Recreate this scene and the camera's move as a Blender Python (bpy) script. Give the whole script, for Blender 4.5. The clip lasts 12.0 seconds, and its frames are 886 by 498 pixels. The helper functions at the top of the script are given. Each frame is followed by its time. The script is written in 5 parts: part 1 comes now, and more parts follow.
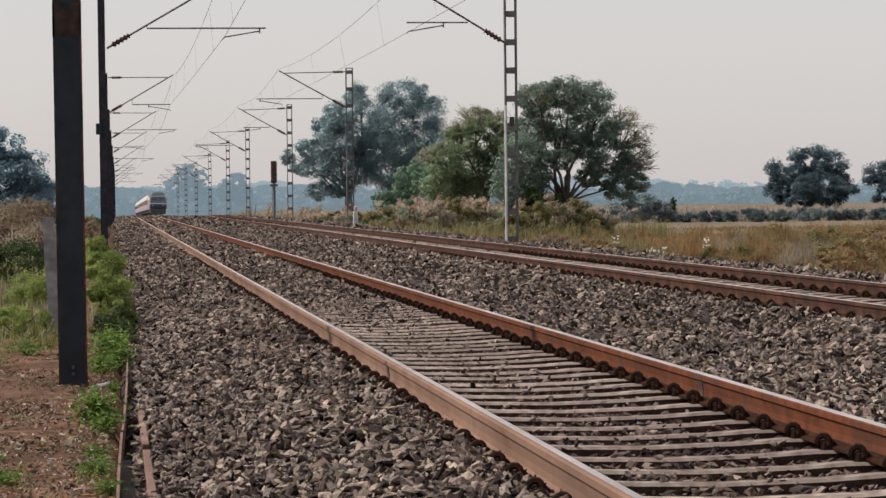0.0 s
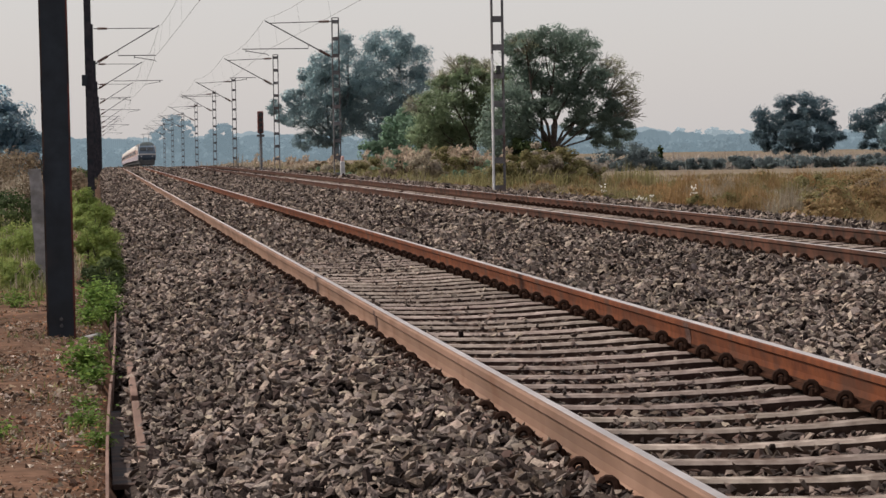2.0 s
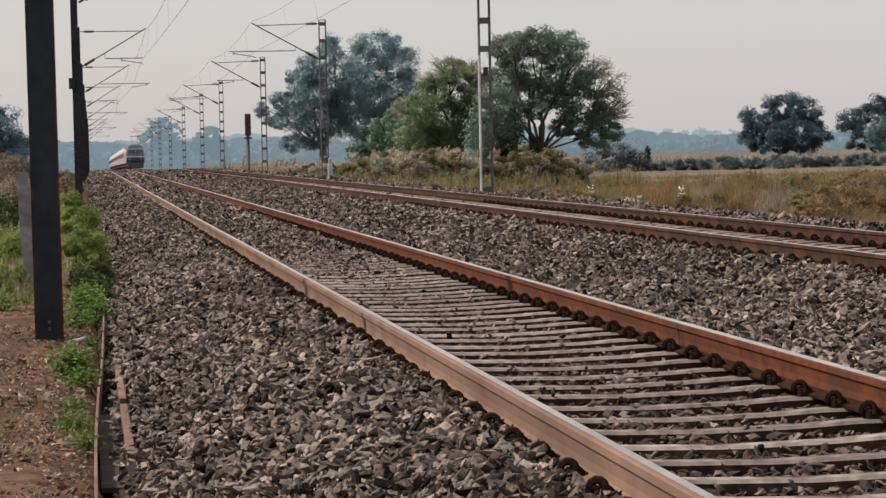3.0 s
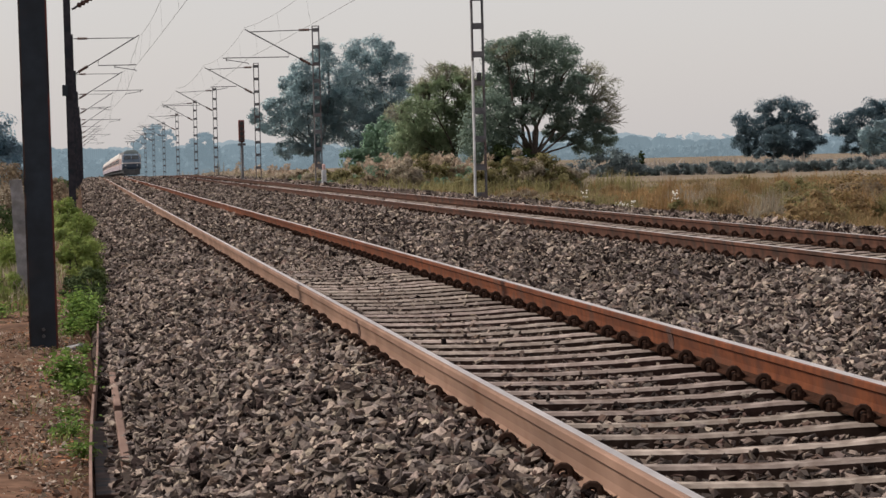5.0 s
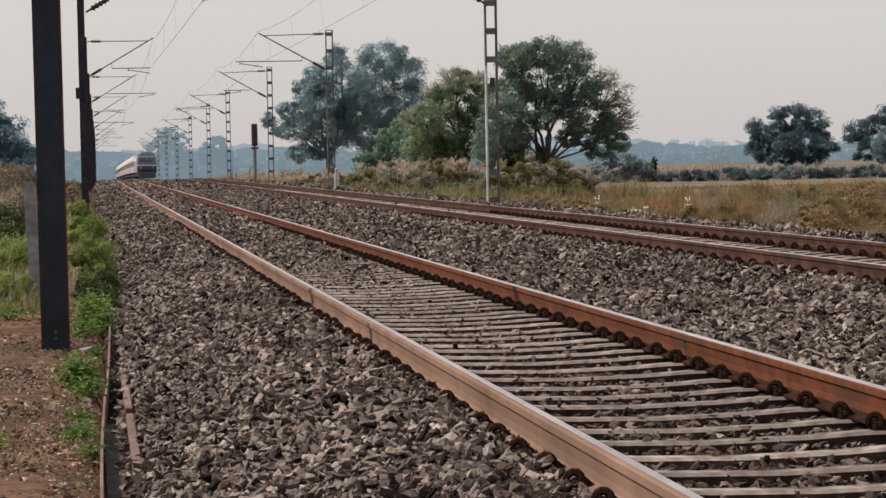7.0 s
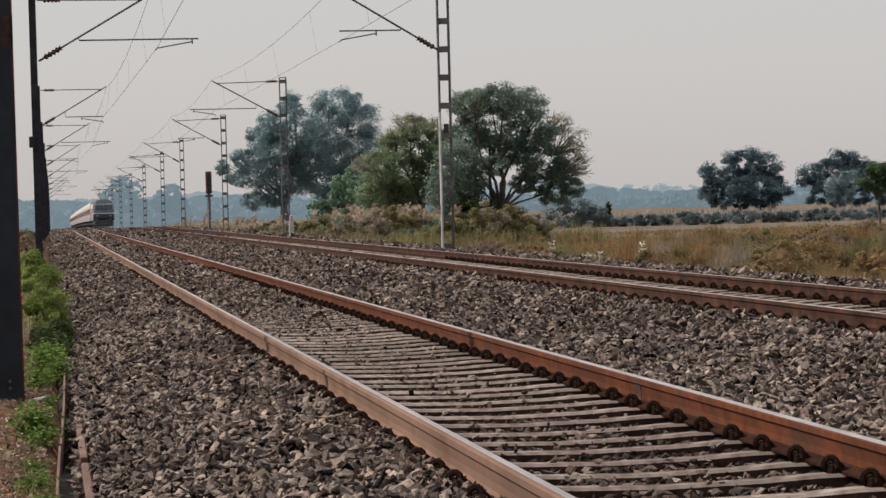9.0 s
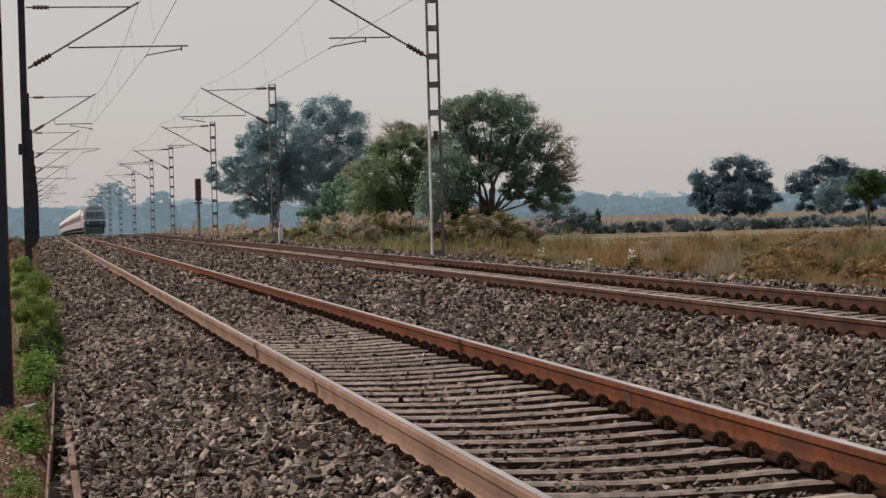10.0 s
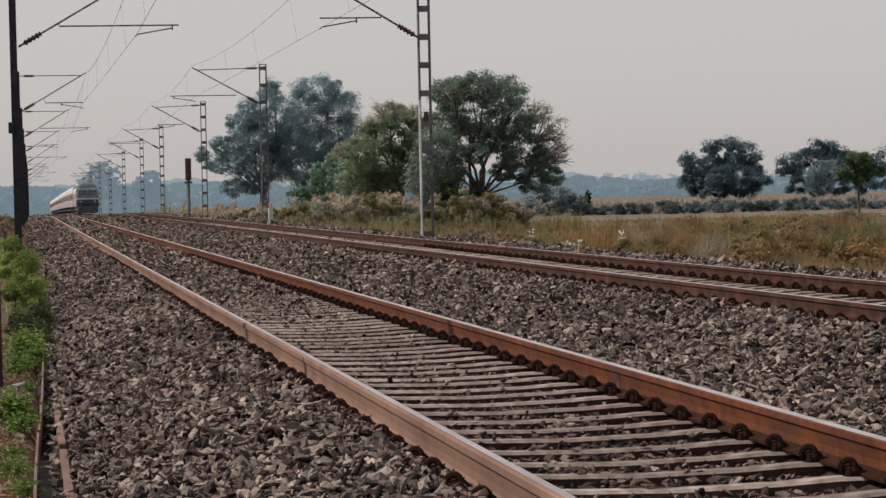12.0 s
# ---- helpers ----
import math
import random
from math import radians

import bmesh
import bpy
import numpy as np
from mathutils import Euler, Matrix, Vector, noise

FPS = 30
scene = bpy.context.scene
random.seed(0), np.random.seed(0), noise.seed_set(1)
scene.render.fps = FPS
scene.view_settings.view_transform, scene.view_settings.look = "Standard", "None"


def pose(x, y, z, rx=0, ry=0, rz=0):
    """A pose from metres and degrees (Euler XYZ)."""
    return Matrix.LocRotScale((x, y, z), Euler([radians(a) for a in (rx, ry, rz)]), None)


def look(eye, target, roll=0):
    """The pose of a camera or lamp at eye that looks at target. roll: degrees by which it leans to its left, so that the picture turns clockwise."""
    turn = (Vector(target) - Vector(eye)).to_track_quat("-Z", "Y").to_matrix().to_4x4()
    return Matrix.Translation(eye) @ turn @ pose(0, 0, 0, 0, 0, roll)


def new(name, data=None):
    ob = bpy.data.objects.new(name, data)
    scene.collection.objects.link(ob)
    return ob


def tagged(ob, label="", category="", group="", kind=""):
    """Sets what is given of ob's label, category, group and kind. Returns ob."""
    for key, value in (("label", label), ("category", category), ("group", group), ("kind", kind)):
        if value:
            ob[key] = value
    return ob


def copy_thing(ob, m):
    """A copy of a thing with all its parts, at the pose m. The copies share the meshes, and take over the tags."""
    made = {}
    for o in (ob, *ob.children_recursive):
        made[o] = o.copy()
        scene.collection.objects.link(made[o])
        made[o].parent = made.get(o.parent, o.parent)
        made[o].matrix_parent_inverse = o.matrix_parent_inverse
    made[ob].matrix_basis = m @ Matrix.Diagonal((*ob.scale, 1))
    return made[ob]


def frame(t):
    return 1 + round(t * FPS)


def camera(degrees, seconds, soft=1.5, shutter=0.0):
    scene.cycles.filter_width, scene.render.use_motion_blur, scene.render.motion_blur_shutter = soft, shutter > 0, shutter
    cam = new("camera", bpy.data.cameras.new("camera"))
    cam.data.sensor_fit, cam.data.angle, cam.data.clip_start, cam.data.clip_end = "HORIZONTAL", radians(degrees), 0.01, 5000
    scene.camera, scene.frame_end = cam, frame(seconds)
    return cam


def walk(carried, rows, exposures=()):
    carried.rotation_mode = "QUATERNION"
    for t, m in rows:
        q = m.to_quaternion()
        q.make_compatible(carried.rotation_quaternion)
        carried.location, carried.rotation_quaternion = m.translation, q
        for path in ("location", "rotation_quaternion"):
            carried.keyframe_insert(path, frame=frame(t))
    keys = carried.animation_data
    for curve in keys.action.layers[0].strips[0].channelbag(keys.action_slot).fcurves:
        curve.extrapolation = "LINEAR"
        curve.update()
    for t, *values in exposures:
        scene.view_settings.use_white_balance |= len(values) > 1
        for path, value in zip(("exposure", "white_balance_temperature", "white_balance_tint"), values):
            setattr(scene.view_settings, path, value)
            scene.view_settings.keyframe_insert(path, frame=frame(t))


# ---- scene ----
cam = camera(19.06, 12.0, soft=1.5)
EYE = 1.10
# seconds, yaw, pitch, roll of a hand-held camera that stands in one spot
ROWS = [
    (0.0, -7.156, -1.069, 0.560),
    (0.5, -7.361, -1.090, 0.545),
    (1.0, -7.509, -1.468, 0.600),
    (1.5, -7.456, -1.761, 0.798),
    (2.0, -7.439, -2.174, 0.925),
    (2.5, -7.644, -2.086, 1.122),
    (3.0, -7.709, -2.142, 1.155),
    (4.8, -7.682, -2.078, 1.375),
    (5.0, -7.845, -2.024, 1.378),
    (5.5, -7.813, -1.894, 1.238),
    (6.0, -7.921, -1.617, 1.155),
    (6.5, -7.758, -1.919, 1.055),
    (7.0, -7.567, -1.914, 1.040),
    (7.5, -7.735, -1.330, 1.062),
    (7.7, -7.889, -1.001, 1.052),
    (9.3, -8.592, -0.870, 1.475),
    (9.5, -8.570, -0.737, 1.468),
    (10.0, -8.782, -0.783, 1.466),
    (10.5, -9.006, -0.879, 1.434),
    (11.0, -9.157, -0.867, 1.347),
    (11.5, -9.170, -1.087, 1.207),
    (12.0, -8.997, -1.206, 1.180),
]
walk(cam, [(t, pose(0, 0, EYE, 90 + pitch, roll, yaw)) for t, yaw, pitch, roll in ROWS],
     exposures=[(0, 0.02), (2, -0.01), (7.5, 0.0), (9.5, -0.19), (12, -0.25)])

# ---- light ----
SUN_AZ, SUN_EL = radians(-78), radians(49)      # azimuth from +y towards +x
world = bpy.data.worlds.new("hazy_sky")
scene.world = world
world.use_nodes = True
wn, wl = world.node_tree.nodes, world.node_tree.links
sky = wn.new("ShaderNodeTexSky")
sky.sky_type = "NISHITA"
sky.sun_disc = False
sky.sun_elevation, sky.sun_rotation = SUN_EL, SUN_AZ
sky.air_density, sky.dust_density, sky.ozone_density = 1.0, 2.2, 1.0
veil = wn.new("ShaderNodeMix")
veil.data_type = "RGBA"
veil.inputs["Factor"].default_value = 0.55
veil.inputs[7].default_value = (12.35, 11.6, 11.5, 1)
wl.new(sky.outputs[0], veil.inputs[6])
wl.new(veil.outputs[2], wn["Background"].inputs[0])
wn["Background"].inputs[1].default_value = 0.08
sun_data = bpy.data.lights.new("sun", "SUN")
sun_data.energy, sun_data.angle, sun_data.color = 5.0, radians(2), (1.0, 0.91, 0.815)
sun = new("sun", sun_data)
sun.matrix_world = look((0, 0, 60), (-60 * math.sin(SUN_AZ) * math.cos(SUN_EL), -60 * math.cos(SUN_AZ) * math.cos(SUN_EL), 60 - 60 * math.sin(SUN_EL)))


# ---- materials ----
def material(name, dark, light, rough=0.8, metal=0.0, scale=6.0, big=0.6, bump=0.3, random_from="", spread=0.35, stain=None, stain_at=0.62, uneven=0.25, palette=()):
    """Two colours mixed by fine noise, shaded by broad noise, optionally varied per piece, stained in patches."""
    m = bpy.data.materials.new(name)
    m.use_nodes = True
    n, l = m.node_tree.nodes, m.node_tree.links
    b = n["Principled BSDF"]
    co = n.new("ShaderNodeTexCoord")
    fine, broad = n.new("ShaderNodeTexNoise"), n.new("ShaderNodeTexNoise")
    fine.inputs["Scale"].default_value, fine.inputs["Detail"].default_value = scale, 6
    broad.inputs["Scale"].default_value, broad.inputs["Detail"].default_value = big, 3
    l.new(co.outputs["Object"], fine.inputs["Vector"])
    l.new(co.outputs["Object"], broad.inputs["Vector"])
    ramp = n.new("ShaderNodeValToRGB")
    ramp.color_ramp.elements[0].position, ramp.color_ramp.elements[1].position = 0.3, 0.7
    ramp.color_ramp.elements[0].color, ramp.color_ramp.elements[1].color = (*dark, 1), (*light, 1)
    l.new(fine.outputs["Fac"], ramp.inputs["Fac"])
    hsv = n.new("ShaderNodeHueSaturation")
    l.new(ramp.outputs["Color"], hsv.inputs["Color"])
    if palette:
        pick = n.new("ShaderNodeValToRGB")
        pick.color_ramp.interpolation = "CONSTANT"
        while len(pick.color_ramp.elements) < len(palette):
            pick.color_ramp.elements.new(0.5)
        for k, c in enumerate(palette):
            pick.color_ramp.elements[k].position, pick.color_ramp.elements[k].color = k / len(palette), (*c, 1)
        l.new(n.new("ShaderNodeNewGeometry").outputs["Random Per Island"] if random_from == "island" else n.new("ShaderNodeObjectInfo").outputs["Random"], pick.inputs["Fac"])
        tint = n.new("ShaderNodeMix")
        tint.data_type, tint.blend_type = "RGBA", "MULTIPLY"
        tint.inputs["Factor"].default_value = 1.0
        l.new(ramp.outputs["Color"], tint.inputs[6])
        l.new(pick.outputs["Color"], tint.inputs[7])
        l.new(tint.outputs[2], hsv.inputs["Color"])
    val = n.new("ShaderNodeMapRange")
    val.inputs["From Min"].default_value, val.inputs["From Max"].default_value = 0.3, 0.7
    val.inputs["To Min"].default_value, val.inputs["To Max"].default_value = 1 - uneven, 1 + uneven
    l.new(broad.outputs["Fac"], val.inputs["Value"])
    out = val.outputs[0]
    if random_from:
        src = n.new("ShaderNodeNewGeometry").outputs["Random Per Island"] if random_from == "island" else n.new("ShaderNodeObjectInfo").outputs["Random"]
        rnd = n.new("ShaderNodeMapRange")
        rnd.inputs["To Min"].default_value, rnd.inputs["To Max"].default_value = 1 - spread, 1 + spread
        l.new(src, rnd.inputs["Value"])
        mul = n.new("ShaderNodeMath")
        mul.operation = "MULTIPLY"
        l.new(out, mul.inputs[0])
        l.new(rnd.outputs[0], mul.inputs[1])
        out = mul.outputs[0]
        hue = n.new("ShaderNodeMapRange")
        hue.inputs["To Min"].default_value, hue.inputs["To Max"].default_value = 0.485, 0.515
        w2 = n.new("ShaderNodeTexWhiteNoise")
        w2.noise_dimensions = "1D"
        l.new(src, w2.inputs["W"])
        l.new(w2.outputs["Value"], hue.inputs["Value"])
        l.new(hue.outputs[0], hsv.inputs["Hue"])
    l.new(out, hsv.inputs["Value"])
    colour = hsv.outputs["Color"]
    if stain:
        patch = n.new("ShaderNodeTexNoise")
        patch.inputs["Scale"].default_value, patch.inputs["Detail"].default_value = big * 2.7, 5
        l.new(co.outputs["Object"], patch.inputs["Vector"])
        cut = n.new("ShaderNodeMapRange")
        cut.inputs["From Min"].default_value, cut.inputs["From Max"].default_value = stain_at - 0.08, stain_at + 0.08
        l.new(patch.outputs["Fac"], cut.inputs["Value"])
        mix = n.new("ShaderNodeMix")
        mix.data_type = "RGBA"
        l.new(cut.outputs[0], mix.inputs["Factor"])
        l.new(colour, mix.inputs[6])
        mix.inputs[7].default_value = (*stain, 1)
        colour = mix.outputs[2]
    l.new(colour, b.inputs["Base Color"])
    b.inputs["Roughness"].default_value, b.inputs["Metallic"].default_value = rough, metal
    if rough > 0.7:
        b.inputs["Specular IOR Level"].default_value = 0.05 if rough > 0.85 else 0.2
    if bump:
        bp = n.new("ShaderNodeBump")
        bp.inputs["Strength"].default_value, bp.inputs["Distance"].default_value = bump, 0.02
        l.new(fine.outputs["Fac"], bp.inputs["Height"])
        l.new(bp.outputs[0], b.inputs["Normal"])
    return m


def leafy(name, dark, light, spread=0.45, translucent=0.42):
    m = material(name, dark, light, 0.65, 0, 1.5, 0.25, 0, "island", spread)
    n, l = m.node_tree.nodes, m.node_tree.links
    b = n["Principled BSDF"]
    tr = n.new("ShaderNodeBsdfTranslucent")
    b.inputs["Specular IOR Level"].default_value = 0.12
    mx = n.new("ShaderNodeMixShader")
    mx.inputs[0].default_value = translucent
    l.new(b.inputs["Base Color"].links[0].from_socket, tr.inputs["Color"])
    l.new(b.outputs[0], mx.inputs[1])
    l.new(tr.outputs[0], mx.inputs[2])
    l.new(mx.outputs[0], n["Material Output"].inputs[0])
    return m


FIELD = material("dry_field", (0.10, 0.077, 0.056), (0.19, 0.153, 0.117), 0.95, 0, 1.2, 0.05, 0.3, stain=(0.12, 0.11, 0.06))


def soil_strip():
    """Bare reddish soil in an uneven strip beside the line, giving way to the field."""
    n, l = FIELD.node_tree.nodes, FIELD.node_tree.links
    b = n["Principled BSDF"]
    field = b.inputs["Base Color"].links[0].from_socket
    co = n.new("ShaderNodeTexCoord")
    xyz = n.new("ShaderNodeSeparateXYZ")
    l.new(co.outputs["Object"], xyz.inputs[0])
    tones = []
    for scale, dark, light in ((9, (0.058, 0.034, 0.023), (0.165, 0.105, 0.074)), (1.4, (0.55, 0.52, 0.5), (1.25, 1.15, 1.1))):
        grain, ramp = n.new("ShaderNodeTexNoise"), n.new("ShaderNodeValToRGB")
        grain.inputs["Scale"].default_value, grain.inputs["Detail"].default_value = scale, 6
        ramp.color_ramp.elements[0].position, ramp.color_ramp.elements[1].position = 0.3, 0.7
        ramp.color_ramp.elements[0].color, ramp.color_ramp.elements[1].color = (*dark, 1), (*light, 1)
        l.new(co.outputs["Object"], grain.inputs["Vector"])
        l.new(grain.outputs["Fac"], ramp.inputs["Fac"])
        tones.append(ramp.outputs["Color"])
    tone = n.new("ShaderNodeMix")
    tone.data_type, tone.blend_type = "RGBA", "MULTIPLY"
    tone.inputs["Factor"].default_value = 1.0
    l.new(tones[0], tone.inputs[6])
    l.new(tones[1], tone.inputs[7])
    ragged = n.new("ShaderNodeTexNoise")
    ragged.inputs["Scale"].default_value, ragged.inputs["Detail"].default_value = 0.9, 6
    l.new(co.outputs["Object"], ragged.inputs["Vector"])
    shift = n.new("ShaderNodeMath")
    shift.operation = "MULTIPLY_ADD"
    shift.inputs[1].default_value = 5.0
    l.new(ragged.outputs["Fac"], shift.inputs[0])
    l.new(xyz.outputs["X"], shift.inputs[2])
    inside, before = n.new("ShaderNodeMapRange"), n.new("ShaderNodeMapRange")
    inside.inputs["From Min"].default_value, inside.inputs["From Max"].default_value = -1.1, -0.3
    before.inputs["From Min"].default_value, before.inputs["From Max"].default_value = 10.0, 8.0
    l.new(shift.outputs[0], inside.inputs["Value"])
    l.new(xyz.outputs["X"], before.inputs["Value"])
    both = n.new("ShaderNodeMath")
    both.operation = "MULTIPLY"
    l.new(inside.outputs[0], both.inputs[0])
    l.new(before.outputs[0], both.inputs[1])
    mix = n.new("ShaderNodeMix")
    mix.data_type = "RGBA"
    l.new(both.outputs[0], mix.inputs["Factor"])
    l.new(field, mix.inputs[6])
    l.new(tone.outputs[2], mix.inputs[7])
    l.new(mix.outputs[2], b.inputs["Base Color"])


soil_strip()
# Darker than packed stone would be: the gaps' shade is in this colour.
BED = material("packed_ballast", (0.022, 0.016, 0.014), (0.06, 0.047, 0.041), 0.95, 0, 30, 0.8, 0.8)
ROCKS = ((0.19, 0.155, 0.136), (0.255, 0.206, 0.178), (0.022, 0.016, 0.015), (0.305, 0.243, 0.20), (0.19, 0.142, 0.115), (0.235, 0.196, 0.178), (0.12, 0.096, 0.086), (0.35, 0.284, 0.233), (0.04, 0.030, 0.027), (0.21, 0.175, 0.156), (0.075, 0.057, 0.05), (0.275, 0.22, 0.187))
STONE = material("ballast_stone", (0.62, 0.62, 0.62), (1.0, 1.0, 1.0), 0.9, 0, 60, 0.7, 0.9, "island", 0.36, uneven=0.3, palette=ROCKS)
STONE_ONE = material("loose_ballast_stone", (0.62, 0.62, 0.62), (1.0, 1.0, 1.0), 0.9, 0, 2.4, 0.7, 0.9, "object", 0.38, palette=ROCKS)
# Darker, browner palette than the ballast stones around it.
STONE_DARK = material("dark_brown_stone", (0.50, 0.50, 0.50), (0.9, 0.9, 0.9), 0.8, 0, 22, 0.7, 0.5, "island", 0.4, uneven=0.35, palette=((0.055, 0.038, 0.032), (0.14, 0.10, 0.082), (0.10, 0.062, 0.048), (0.21, 0.163, 0.137), (0.045, 0.034, 0.03)))
PEBBLE = material("tan_pebble", (0.6, 0.6, 0.6), (1.0, 1.0, 1.0), 0.95, 0, 30, 1.0, 0.4, "island", 0.4, palette=((0.25, 0.195, 0.155), (0.13, 0.085, 0.06), (0.35, 0.285, 0.235), (0.18, 0.13, 0.095)))
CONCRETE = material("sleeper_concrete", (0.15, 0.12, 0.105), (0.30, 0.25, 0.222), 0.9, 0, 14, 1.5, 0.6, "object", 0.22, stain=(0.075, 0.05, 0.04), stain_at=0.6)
# Sleeper sides: their shade is put into this darker concrete colour.
SIDE_SHADE = material("shaded_side_concrete", (0.022, 0.013, 0.010), (0.062, 0.039, 0.031), 0.95, 0, 14, 1.5, 0.5, "object", 0.25)
RAIL_DUSTY = material("dusty_rusty_rail", (0.155, 0.090, 0.062), (0.205, 0.127, 0.092), 0.85, 0.05, 2.5, 0.6, 0.06, stain=(0.13, 0.065, 0.04), stain_at=0.64)
RAIL_SIDE = material("rusty_rail", (0.068, 0.019, 0.0072), (0.142, 0.043, 0.0162), 0.8, 0.05, 8, 1.2, 0.25, stain=(0.07, 0.03, 0.018), stain_at=0.6)
RAIL_OLD = material("brown_stained_rail", (0.045, 0.018, 0.011), (0.10, 0.043, 0.027), 0.85, 0.05, 8, 1.2, 0.3, stain=(0.03, 0.018, 0.013), stain_at=0.56)
# Shade low on the rail is painted in as a near-black brown foot.
RAIL_FOOT = material("shaded_rail_foot", (0.016, 0.008, 0.005), (0.042, 0.019, 0.012), 0.95, 0.0, 14, 2, 0.4)
RAIL_TOP = material("worn_rail_head", (0.48, 0.40, 0.36), (0.66, 0.58, 0.54), 0.30, 0.85, 5, 0.8, 0.05)
WELD = material("weld_scale", (0.045, 0.025, 0.02), (0.11, 0.06, 0.048), 0.85, 0.1, 30, 3, 0.6)
CLIP = material("clip_steel", (0.014, 0.008, 0.006), (0.04, 0.021, 0.015), 0.86, 0.1, 40, 4, 0.3)
MAST_DARK = material("weathered_mast_paint", (0.006, 0.010, 0.016), (0.014, 0.022, 0.033), 0.7, 0.2, 7, 1.0, 0.2, stain=(0.022, 0.020, 0.024), stain_at=0.68)
MAST_GREY = material("mast_grey", (0.075, 0.075, 0.082), (0.16, 0.155, 0.16), 0.7, 0.2, 5, 0.8, 0.2, stain=(0.10, 0.055, 0.045), stain_at=0.64)
MAST_BROWN = material("brown_mast_paint", (0.016, 0.016, 0.022), (0.042, 0.039, 0.047), 0.75, 0.1, 7, 1.0, 0.2, stain=(0.016, 0.02, 0.027), stain_at=0.6)
TUBE = material("galvanised_tube", (0.06, 0.06, 0.065), (0.14, 0.135, 0.14), 0.6, 0.5, 8, 1, 0.1)
PORCELAIN = material("brown_porcelain", (0.05, 0.02, 0.016), (0.09, 0.04, 0.028), 0.6, 0, 6, 1, 0)
WIRE = material("copper_wire", (0.10, 0.09, 0.09), (0.17, 0.15, 0.14), 0.6, 0.5, 4, 0.5, 0)


# ---- mesh tools ----
def mesh_of(bm, name, *mats, smooth=False):
    me = bpy.data.meshes.new(name)
    bm.normal_update()
    bm.to_mesh(me)
    bm.free()
    for m in mats:
        me.materials.append(m)
    if smooth:
        me.shade_smooth()
    return me


def part(name, bm, mat, parent=None, label="", smooth=False):
    me = mesh_of(bm, name, *(mat if isinstance(mat, tuple) else (mat,)), smooth=smooth)
    ob = new(name, me)
    ob.parent = parent
    if label:
        tagged(ob, label)
    return ob


def thing(name, label, category, group="", kind="", at=(0, 0, 0)):
    ob = new(name)
    ob.location = at
    return tagged(ob, label, category, group, kind)


def box(bm, x0, x1, y0, y1, z0, z1, bevel=0.0, index=0):
    r = bmesh.ops.create_cube(bm, size=1)
    for v in r["verts"]:
        v.co = Vector((x0 + (v.co.x + 0.5) * (x1 - x0), y0 + (v.co.y + 0.5) * (y1 - y0), z0 + (v.co.z + 0.5) * (z1 - z0)))
    faces = {f for v in r["verts"] for f in v.link_faces}
    for f in faces:
        f.material_index = index
    if bevel:
        bmesh.ops.bevel(bm, geom=list({e for f in faces for e in f.edges}), offset=bevel, segments=1, affect="EDGES")
    return bm


def tube(bm, points, radii, sides=8, cap=True):
    pts = [Vector(p) for p in points]
    if not isinstance(radii, (list, tuple)):
        radii = [radii] * len(pts)
    rings = []
    side = None
    for i, p in enumerate(pts):
        d = (pts[min(i + 1, len(pts) - 1)] - pts[max(i - 1, 0)]).normalized()
        if side is None:
            side = d.orthogonal().normalized()
        side = (side - d * side.dot(d)).normalized()
        up = d.cross(side)
        rings.append([bm.verts.new(p + radii[i] * (math.cos(a) * side + math.sin(a) * up)) for a in [2 * math.pi * k / sides for k in range(sides)]])
    for a, b in zip(rings, rings[1:]):
        for k in range(sides):
            bm.faces.new((a[k], a[(k + 1) % sides], b[(k + 1) % sides], b[k]))
    if cap:
        bm.faces.new(rings[0][::-1])
        bm.faces.new(rings[-1])
    return bm


def sweep(bm, profile, stations, index=None):
    """Closed profile of (x, z) carried along stations of (x offset, y, z offset)."""
    rings = [[bm.verts.new((x + ox, y, z + oz)) for x, z in profile] for ox, y, oz in stations]
    k = len(profile)
    for a, b in zip(rings, rings[1:]):
        for i in range(k):
            f = bm.faces.new((a[i], b[i], b[(i + 1) % k], a[(i + 1) % k]))
            if index:
                f.material_index = index(i)
    bm.faces.new(rings[0])
    bm.faces.new(rings[-1][::-1])
    return bm


def mesh_arrays(name, verts, faces, mat):
    """A mesh from equal-sided faces held in arrays."""
    me = bpy.data.meshes.new(name)
    k = faces.shape[1]
    me.vertices.add(len(verts))
    me.vertices.foreach_set("co", verts.astype(np.float32).ravel())
    me.loops.add(faces.size)
    me.loops.foreach_set("vertex_index", faces.astype(np.int32).ravel())
    me.polygons.add(len(faces))
    me.polygons.foreach_set("loop_start", np.arange(0, faces.size, k, dtype=np.int32))
    me.update(calc_edges=True)
    me.shade_flat()
    me.materials.append(mat)
    return me


# ---- the lie of the land ----
LEFT_GAUGE = 1.936          # x of the first track's near gauge face
T1, T2 = LEFT_GAUGE + 0.838, 7.96
RISE2 = 0.085               # the second track lies a little higher


def smooth(a, b, t):
    t = np.clip((np.asarray(t, float) - a) / (b - a), 0, 1)
    return t * t * (3 - 2 * t)


def dip(y):
    """The line falls away beyond two hundred metres, and more steeply further off."""
    return -0.75 * smooth(190, 350, y) - 1.5 * np.clip((np.asarray(y, float) - 350) / 300, 0, 2) ** 1.35


BED_X = [-0.25, 0.06, 0.12, 0.9, 1.45, 1.75, 1.86, 2.04, 3.50, 3.70, 3.9, 4.3, 4.9, 5.6, 6.3, 6.9, 7.1, 8.8, 9.05, 9.6, 10.3, 11.5, 12.6, 13.4]
